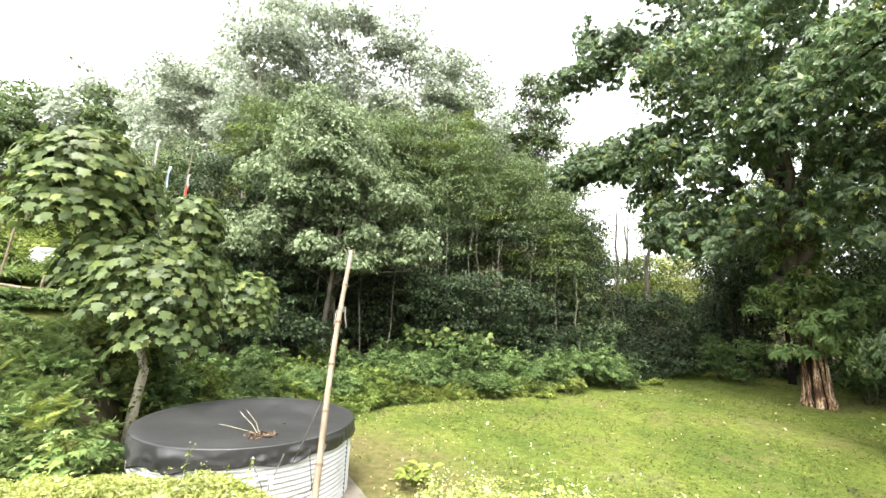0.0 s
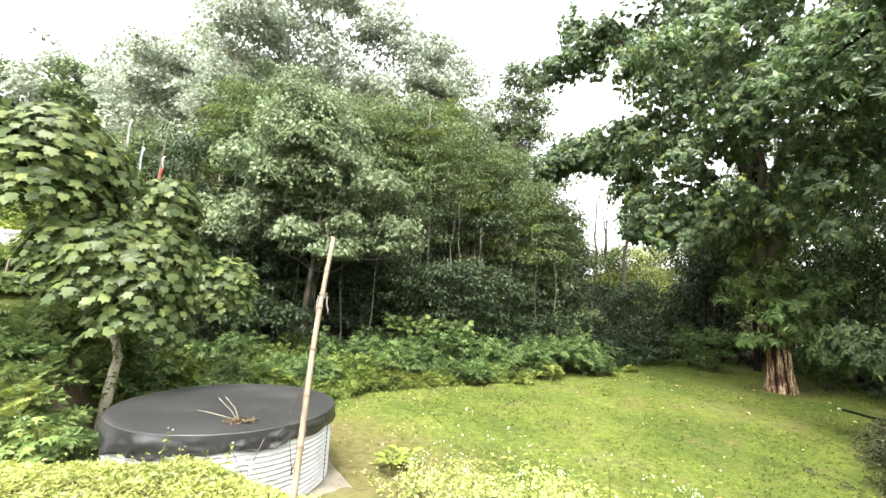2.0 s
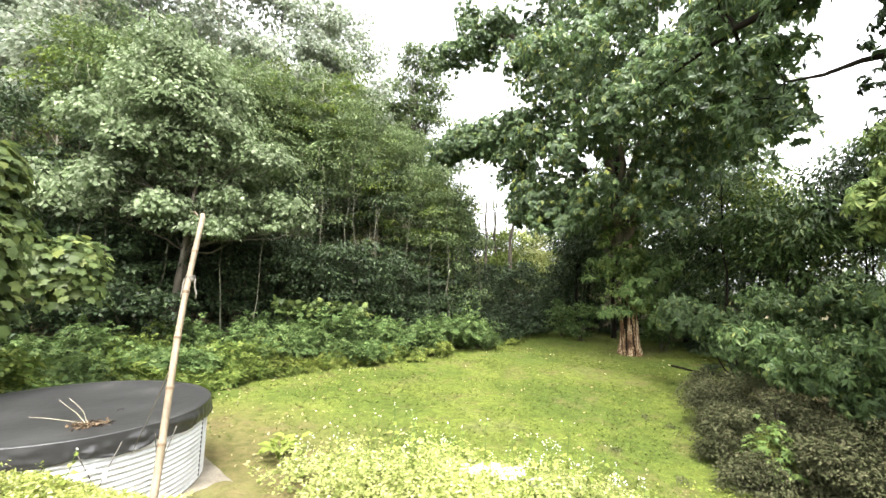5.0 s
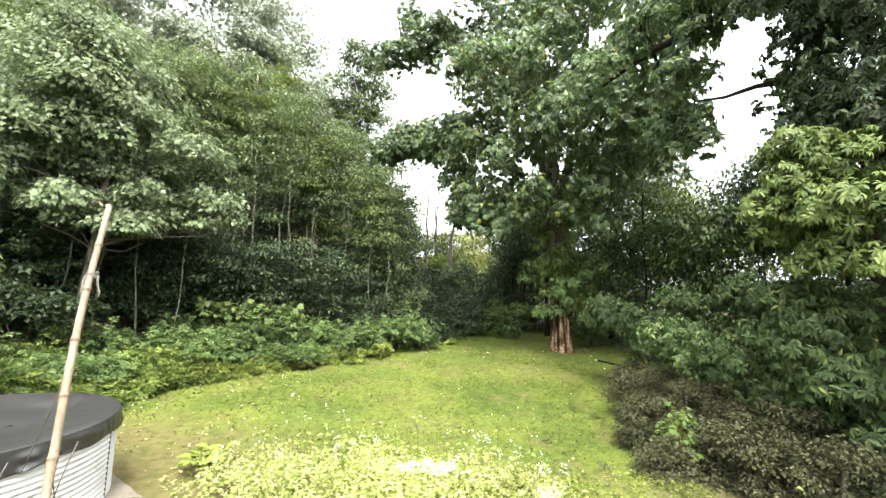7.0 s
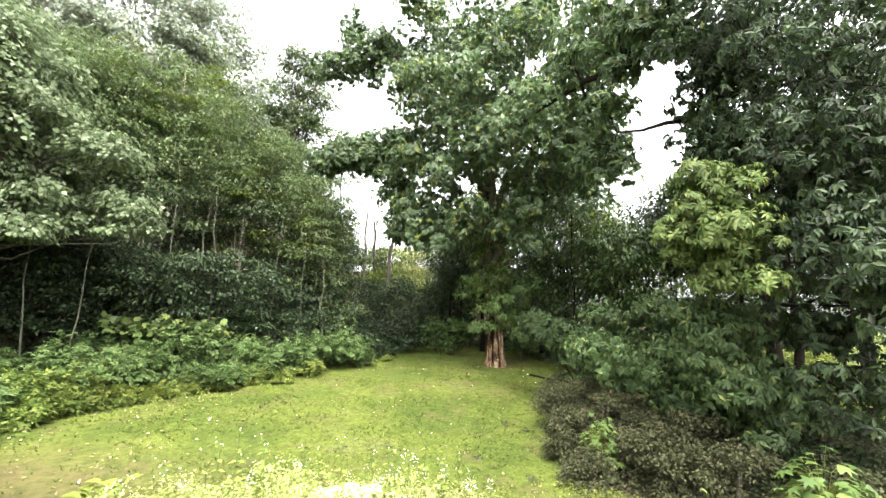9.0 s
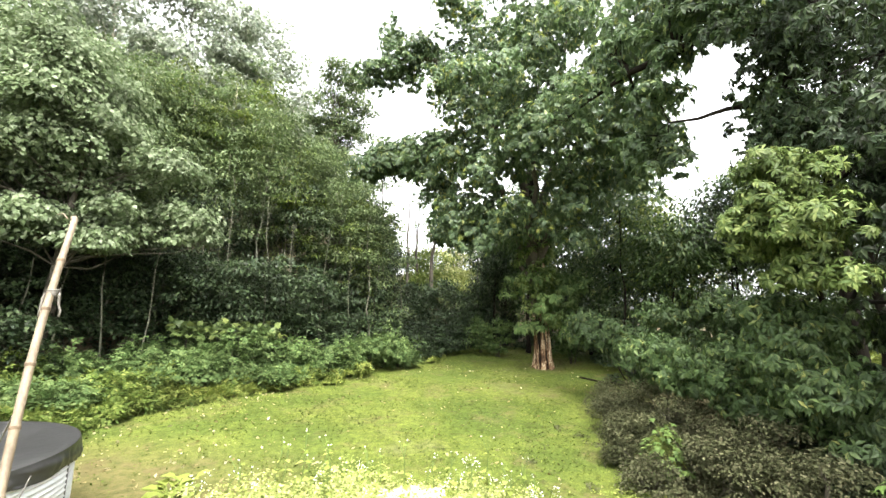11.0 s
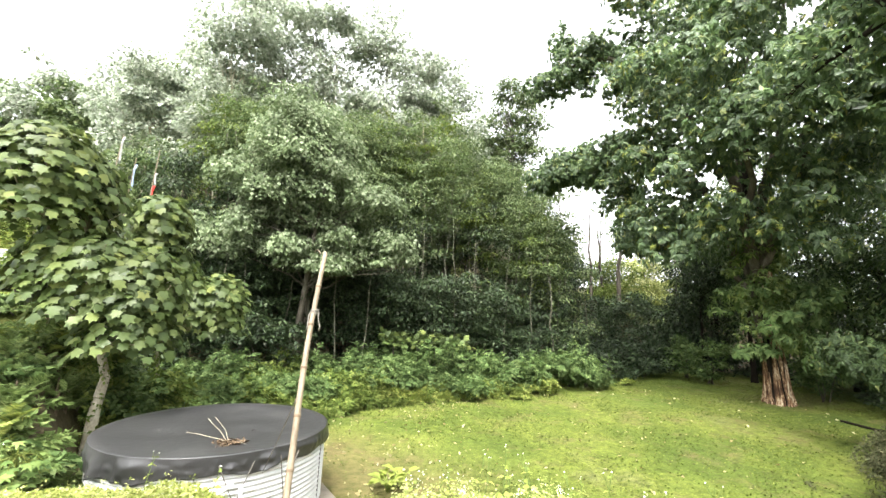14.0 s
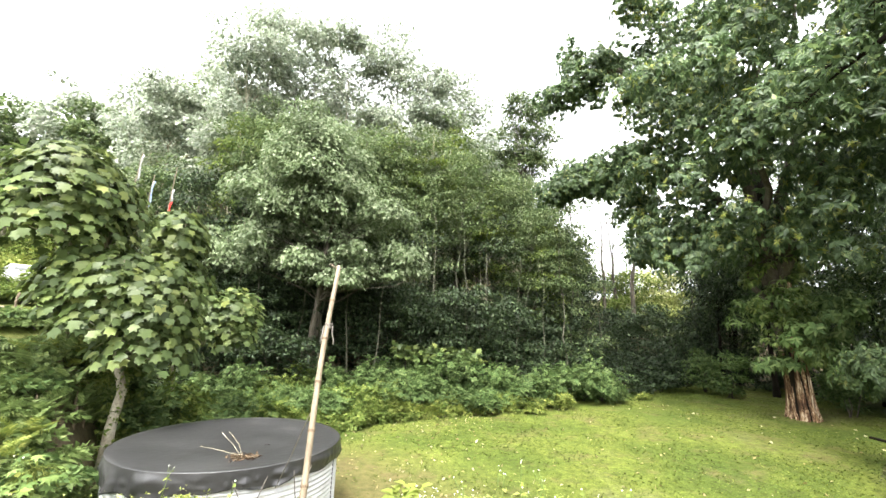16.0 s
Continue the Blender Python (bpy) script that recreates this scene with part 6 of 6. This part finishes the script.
def build_car():
    g = P(-44.0, 36.0)
    t = thing("parked_car", g, "white car parked beyond the bank, half hidden by plants", "car")
    t.rotation_euler = (0, 0, radians(-40))
    bm = bmesh.new()
    prof = [(-1.9, 0.30), (-1.95, 0.62), (-1.1, 0.80), (-0.7, 1.20), (-0.5, 1.27), (1.55, 1.27), (1.85, 1.12), (2.0, 0.72), (1.95, 0.30)]
    va = [bm.verts.new((x, -0.8, z)) for x, z in prof]
    vb = [bm.verts.new((x, 0.8, z)) for x, z in prof]
    bm.faces.new(va)
    bm.faces.new(vb[::-1])
    for i in range(len(prof)):
        j = (i + 1) % len(prof)
        bm.faces.new((va[i], vb[i], vb[j], va[j]))
    bmesh.ops.bevel(bm, geom=bm.edges[:], offset=0.06, segments=2, affect="EDGES")
    body = part("body", bm, CAR_PAINT, t, "white painted body")
    for x in (-0.2, 0.6, 1.35):
        box_part("window", (0.72, 0.02, 0.2), (x, -0.815, 1.03), GLASS_SKY_GREY, body)
    box_part("rear_window", (0.02, 1.2, 0.18), (1.93, 0, 0.98), GLASS_SKY_GREY, body)
    for x in (-1.25, 1.3):
        for y in (-0.72, 0.72):
            bm = bmesh.new()
            bmesh.ops.create_cone(bm, cap_ends=True, segments=24, radius1=0.32, radius2=0.32, depth=0.2, matrix=Matrix.Translation((x, y, 0.32)) @ Matrix.Rotation(math.pi / 2, 4, "X"))
            bmesh.ops.bevel(bm, geom=bm.edges[:], offset=0.02, segments=1, affect="EDGES")
            w = part("wheel", bm, RUBBER, t, "black wheel")


build_car()


def build_flag(az, d, ztop, zflag, red):
    g = P(az, d)
    t = thing("flag_pole", g, "tall thin pole with a red and white cloth" if red else "tall thin pole with a narrow pale cloth", "flag pole", "flag poles")
    h = ztop - g.z
    child("pole", bamboo_mesh("pole", (0, 0, -0.2), (0.3, 0, h), 0.03, 0.016, 10, 8), t)
    for k, (mat, a, b) in enumerate(((CLOTH_WHITE, 0.3, 0.8), (CLOTH_RED, -0.35, 0.3)) if red else ((CLOTH_WHITE if az < -36.5 else CLOTH_BLUE, -0.5, 0.55),)):
        bm = bmesh.new()
        rows = []
        for i in range(9):
            z = zflag - g.z + a + (b - a) * i / 8
            x0 = 0.3 * z / h
            rows.append([bm.verts.new((x0 + 0.02 + 0.013 * j * (1.1 + 0.3 * math.sin(i)), 0.03 * math.sin(j * 1.9 + i * 0.8), z)) for j in range(5)])
        for r, s in zip(rows, rows[1:]):
            for j in range(4):
                bm.faces.new((r[j], r[j + 1], s[j + 1], s[j]))
        o = part("cloth", bm, mat, t, "red cloth" if mat is CLOTH_RED else "pale cloth", True)
        o.modifiers.new("thickness", "SOLIDIFY").thickness = 0.01


build_flag(-33.9, 18.5, 9.2, 7.5, True)
build_flag(-37.4, 19, 9.6, 9.0, False)
build_flag(-35.9, 19.5, 9.0, 8.2, False)


# ---- lawn details ----
def scatter(n, az0, az1, d0, d1, rng):
    a = np.radians(rng.uniform(az0, az1, n))
    d = np.sqrt(rng.uniform(d0 * d0, d1 * d1, n))
    x, y = d * np.sin(a), d * np.cos(a)
    return x, y


def lawn_mask(x, y):
    d, a = np.hypot(x, y), np.degrees(np.arctan2(x, y))
    far = np.interp(a, [-34, -20, -8, 0, 8, 15, 22, 30, 45, 60], [12.5, 13.5, 15.0, 16.0, 17, 19, 25, 28, 28, 20])
    near = np.interp(a, AZ_K, EDGE) + 1.2
    side = np.interp(d, [6, 10, 14, 20], [52, 54, 54, 64])
    tank = np.hypot(x - TANK.x, y - TANK.y) > 2.3
    return (d > near) & (d < far) & (a > -33) & (a < side) & tank


def build_lawn():
    rng = np.random.default_rng(900)
    L = Leaves(901)
    x, y = scatter(190000, -33, 62, 5, 28, rng)
    ok = lawn_mask(x, y)
    x, y = x[ok], y[ok]
    patchy = np.array([noise.noise((a * 0.5, b * 0.5, 3.0)) for a, b in zip(x, y)])
    bald = 1 - smooth(2.2, 5.5, np.hypot(x - TANK.x, y - TANK.y))
    keep = rng.random(len(x)) < np.clip(0.55 + patchy - 0.5 * bald, 0.08, 1)
    x, y = x[keep], y[keep]
    n = len(x)
    at = np.stack([x, y, ground_z(x, y) + 0.005], 1)
    out = rng.normal(0, 1, (n, 3)) * [1, 1, 0]
    out[:, 2] = 0.35
    L.put(leaf_oval(0.30, 0.05, 0.1), at, L.frames(out, 1.0, 0, 0.3), rng.uniform(0.025, 0.07, n))
    tagged(new("lawn_grass", L.mesh("lawn_grass", leaf_material("lawn_blade", [(0, (0.046, 0.064, 0.013)), (0.6, (0.074, 0.098, 0.018)), (1, (0.165, 0.188, 0.052))], 0.7, 0.25, sheen=0.08))), "short mossy grass of the lawn", "grass", kind="stuff")
    F = Leaves(903)
    x, y = scatter(3000, -30, 52, 7, 22, rng)
    ok = lawn_mask(x, y)
    x, y = x[ok], y[ok]
    n = len(x)
    near = rng.random(n) < 0.16 + 0.72 * (np.degrees(np.arctan2(x, y)) < 8)
    x, y = x[near], y[near]
    n = len(x)
    at = np.stack([x, y, ground_z(x, y) + 0.03], 1)
    F.put(OVAL, at, F.frames(rng.normal(0, 1, (n, 3)) * [1, 1, 0.3], 0.8, 0, 0.3), rng.uniform(0.05, 0.14, n))
    tagged(new("fallen_leaves", F.mesh("fallen_leaves", LEAF_DRY)), "pale dry leaves scattered on the lawn", "leaves", kind="stuff")
    D = Leaves(904)
    x, y = scatter(2600, 2, 47, 6.5, 13, rng)
    keep = np.array([noise.noise((a * 0.6, b * 0.6, 9.0)) for a, b in zip(x, y)]) > 0.05
    x, y = x[keep], y[keep]
    n = len(x)
    at = np.stack([x, y, ground_z(x, y) + 0.012], 1)
    D.put(ROUND, at, D.frames(rng.normal(0, 1, (n, 3)) * [1, 1, 0.1], 1.2, 0, 0.2), rng.uniform(0.03, 0.07, n))
    tagged(new("dark_weeds", D.mesh("dark_weeds", leaf_material("lawn_rosette", [(0, (0.046, 0.054, 0.016)), (1, (0.090, 0.094, 0.034))], 0.6, 0.2, sheen=0.1))), "flat dark weed rosettes in the lawn", "weeds", kind="stuff")


build_lawn()
for k, (a, d, r) in enumerate([(14.4, 17.2, 0.35), (24, 21.5, 0.5), (27, 22.5, 0.4), (46.5, 12.0, 0.13), (48.0, 11.4, 0.16), (44.0, 12.5, 0.12), (49, 12.2, 0.16), (41, 9.8, 0.12), (47.5, 8.8, 0.14)]):
    shrub(930 + k, P(a, d), r if k < 3 else r * 1.7, r * 0.9, LEAF_FERN if k < 3 else LEAF_PURPLE, FLAKE, 0.12 if k < 3 else 0.05, 420 if k < 3 else 80, "grass_tuft", "bright leafy tuft in the lawn" if k < 3 else "small dusky weed in the lawn", "", lumps=4, stems=2, category="plant")


def build_weed(az, d, n, size, h, label):
    rng = np.random.default_rng(int(az * 10) + 950)
    t = thing("broadleaf_weed", P(az, d), label, "plant", "broadleaf weeds")
    lv, lf = leaf_blade(0.36, 0.10, 0.22)
    me = mesh_from("leaf", lv, lf, LEAF_FERN)
    T = Tubes()
    for j in range(n):
        a = 2 * math.pi * j / n + rng.uniform(-0.3, 0.3)
        q = Vector((0.16 * math.cos(a), 0.16 * math.sin(a), h * rng.uniform(0.4, 1.0)))
        T.add([(0, 0, -0.02), q * 0.5 + Vector((0, 0, h * 0.2)), q], [0.012, 0.01, 0.007], 5)
        y = Vector((math.cos(a), math.sin(a), 0.1 + 0.4 * rng.random())).normalized()
        x = y.cross(Vector((0, 0, 1))).normalized()
        ob = child("leaf", me, t)
        s = size * rng.uniform(0.7, 1.2)
        ob.matrix_local = Matrix.Translation(q) @ Matrix((x, y, x.cross(y))).transposed().to_4x4() @ Matrix.Diagonal((s, s, s, 1))
    child("stalks", T.mesh("stalks", LEAF_FERN), t)


build_weed(-2.5, 8.6, 18, 0.27, 0.30, "broad bright-leaved weed growing in the lawn")
build_weed(-0.9, 8.8, 8, 0.22, 0.34, "broad-leaved weed growing in the lawn")


def build_log():
    rng = np.random.default_rng(960)
    a, b = P(46.5, 20.0, 0.04), P(52.5, 18.5, 0.05)
    t = thing("fallen_branch", a, "thin fallen branch lying across the lawn edge", "branch")
    child("wood", Tubes().add(bent((0, 0, 0), b - a, rng, 0, 0.02, 6), [0.045, 0.045, 0.04, 0.035, 0.03, 0.015], 8).mesh("wood", BARK_DARK), t)


build_log()


# ---- plants and stones on the terrace edge ----
def build_groundcover():
    rng = np.random.default_rng(970)
    L = Leaves(971)
    n = 125000
    a = rng.uniform(-66, -11.5, n)
    e = np.interp(a, AZ_K, EDGE)
    d = e + rng.uniform(-2.6, 0.65, n)
    x, y = d * np.sin(np.radians(a)), d * np.cos(np.radians(a))
    lump = np.array([noise.noise((p * 1.3, q * 1.3, 5.0)) for p, q in zip(x, y)])
    thin = smooth(-11, -21, a + 5 * lump)
    fine = np.array([noise.noise((p * 5.5, q * 5.5, 2.0)) for p, q in zip(x, y)])
    h = (0.04 + 0.16 * np.clip(lump + 0.45, 0, 1.1) + 0.07 * fine + 0.10 * (rng.random(n) > 0.985)) * (0.15 + 0.85 * thin)
    keep = rng.random(n) < (0.12 + 0.88 * thin)
    at = np.stack([x, y, ground_z(x, y) + h * rng.random(n) ** 0.35], 1)[keep]
    out = rng.normal(0, 1, (n, 3))[keep]
    out[:, 2] = np.abs(out[:, 2]) * 0.4
    L.put(FLAKE, at, L.frames(out, 1.0, 0.1, 0.3), rng.uniform(0.022, 0.050, n)[keep])
    tagged(new("groundcover", L.mesh("groundcover", LEAF_LIME)), "dense yellow-green creeping groundcover on the terrace edge", "groundcover", kind="stuff")
    M = Leaves(972)
    for k in range(640):
        a = 47 - 54 * rng.random() ** 1.2
        d = float(np.interp(a, AZ_K, EDGE)) + rng.uniform(-1.5, 0.5)
        p = P(a, d)
        lump = noise.noise((p.x * 1.1, p.y * 1.1, 8.0))
        ends = float(smooth(-6, 8, a + 9 * lump) * (1 - smooth(41, 47, a + 5 * lump)))
        if math.hypot(a - 27, (d - 4.2) * 14) < 6 or rng.random() > 0.10 + 0.9 * ends:
            continue
        h = (0.10 + 0.20 * max(0, lump + 0.5) + 0.22 * rng.random() ** 4) * (0.35 + 0.65 * ends)
        n = int(16 + 110 * h)
        z = h * rng.random(n) ** 0.6
        ang = rng.uniform(0, 2 * math.pi, n)
        r = 0.085 * rng.random(n) + 0.01
        at = np.stack([p.x + r * np.cos(ang), p.y + r * np.sin(ang), p.z + z], 1)
        out = np.stack([np.cos(ang), np.sin(ang), rng.uniform(0.0, 0.6, n)], 1)
        M.put(ROUND, at, M.frames(out, 1.0, 0.1, 0.25), rng.uniform(0.018, 0.055, n) * (1.15 - 0.5 * z / h))
    W = Leaves(973)
    for k in range(42):
        a = rng.uniform(0, 45)
        p = P(a, float(np.interp(a, AZ_K, EDGE)) + rng.uniform(-0.6, 0.5), rng.uniform(0.18, 0.42))
        n = int(rng.integers(5, 14))
        W.put(ROUND, np.array(p) + rng.normal(0, 0.022, (n, 3)), W.frames(rng.normal(0, 1, (n, 3)), 0.8, 0, 0.2), rng.uniform(0.010, 0.020, n))
    tagged(new("small_white_flowers", W.mesh("small_white_flowers", PETAL)), "sprinkled tiny white flowers among the terrace weeds", "flowers", kind="stuff")
    tagged(new("low_weeds", M.mesh("low_weeds", LEAF_WEED)), "pale sunlit weeds on the terrace edge", "weeds", kind="stuff")


build_groundcover()


def build_bank_herbs():
    """Low herbs on the earth between the terrace and the dusky shrubs."""
    rng = np.random.default_rng(975)
    L = Leaves(976)
    n = 30000
    a, d = rng.uniform(43, 72, n), rng.uniform(4.4, 8.8, n)
    x, y = d * np.sin(np.radians(a)), d * np.cos(np.radians(a))
    lump = np.array([noise.noise((p * 0.9, q * 0.9, 6.0)) for p, q in zip(x, y)])
    ok = rng.random(n) < np.clip(0.35 + 1.3 * lump, 0.03, 1)
    at = np.stack([x, y, ground_z(x, y) + 0.14 * rng.random(n) ** 0.6 * np.clip(lump + 0.6, 0.2, 1.2)], 1)[ok]
    out = rng.normal(0, 1, (n, 3))[ok]
    out[:, 2] = np.abs(out[:, 2]) * 0.4
    L.put(FLAKE, at, L.frames(out, 1.0, 0.1, 0.3), rng.uniform(0.03, 0.08, n)[ok])
    tagged(new("low_herbs", L.mesh("low_herbs", LEAF_FERN)), "patchy low green herbs on bare brown earth", "herbs", kind="stuff")


build_bank_herbs()


def flower_weed(seed, place, h):
    rng = np.random.default_rng(seed)
    t = thing("flowering_weed", place, "thin tall weed with small white flower heads", "weed", "flowering weeds")
    top = Vector((rng.normal(0, 0.06), rng.normal(0, 0.06), h))
    path = bent((0, 0, -0.03), top, rng, 0, 0.05, 6)
    T = Tubes().add(path, [0.0045, 0.0045, 0.004, 0.004, 0.003, 0.002], 5)
    L = Leaves(seed)
    for i in range(1, 6):
        a = rng.uniform(0, 2 * math.pi)
        for s in (0, math.pi):
            out = np.array([[math.cos(a + s), math.sin(a + s), 0.1]])
            L.put(ROUND, [tuple(path[i])], L.frames(out, 1.2, 0.15, 0.1), [0.10 * (1.15 - 0.13 * i)])
    for j in range(2):
        q = top + Vector((rng.normal(0, 0.04), rng.normal(0, 0.04), 0.02 + 0.04 * rng.random()))
        T.add([path[-2], q], [0.003, 0.002], 4)
        u = rng.normal(0, 1, (12, 3))
        F = Leaves(seed + j)
        F.put(ROUND, np.repeat([tuple(q)], 12, 0), F.frames(u, 0.3, 0, 0.1), np.full(12, 0.009))
        child("flower_head", F.mesh("flower_head", PETAL), t, "small white flower head")
    child("stem", T.mesh("stem", LEAF_BANK), t)
    child("foliage", L.mesh("foliage", LEAF_FERN), t)


rngw = np.random.default_rng(980)
for k, (a, h) in enumerate([(8.5, 0.62), (11.6, 0.72), (14.5, 0.55), (19.5, 0.5), (24.5, 0.66), (29, 0.45), (35.5, 0.72), (38.5, 0.5), (41.5, 0.45), (3.5, 0.4), (-29.6, 0.5), (-23.6, 0.42), (-45, 0.55), (-48, 0.5), (-41.5, 0.62), (6, 0.4), (17, 0.42), (32, 0.4), (44, 0.36), (22, 0.45), (27, 0.36), (13, 0.4), (10, 0.55), (16, 0.6), (5, 0.5), (20.5, 0.38), (30.5, 0.5), (33.5, 0.42), (37, 0.4), (40, 0.6), (1, 0.35), (15.3, 0.38)]):
    e = float(np.interp(a, AZ_K, EDGE))
    flower_weed(990 + 3 * k, P(a, e + rngw.uniform(-0.35, 0.25)), h * 0.85)


def stone(seed, place, r):
    rng = np.random.default_rng(seed)
    bm = bmesh.new()
    bmesh.ops.create_icosphere(bm, subdivisions=3, radius=1)
    o = Vector(rng.uniform(0, 50, 3))
    for v in bm.verts:
        k = 1 + 0.28 * noise.noise(v.co * 1.2 + o) + 0.08 * noise.noise(v.co * 4 + o)
        v.co = Vector((v.co.x * r[0], v.co.y * r[1], v.co.z * r[2])) * k
    me = bpy.data.meshes.new("stone")
    bm.to_mesh(me)
    bm.free()
    me.materials.append(STONE)
    ob = new("stone", me)
    ob.location = place
    tagged(ob, "pale sun-bleached stone half sunk in the terrace edge", "stone", "edge stones")


for k, (a, d, r) in enumerate([(41.8, 4.0, (0.16, 0.12, 0.09)), (32.0, 4.15, (0.09, 0.07, 0.05)), (25.0, 4.35, (0.20, 0.13, 0.07)), (28.5, 4.3, (0.17, 0.12, 0.06)), (22.3, 4.4, (0.09, 0.07, 0.05)), (-38, 4.2, (0.08, 0.06, 0.05))]):
    stone(1100 + k, P(a, d, 0.02), r)
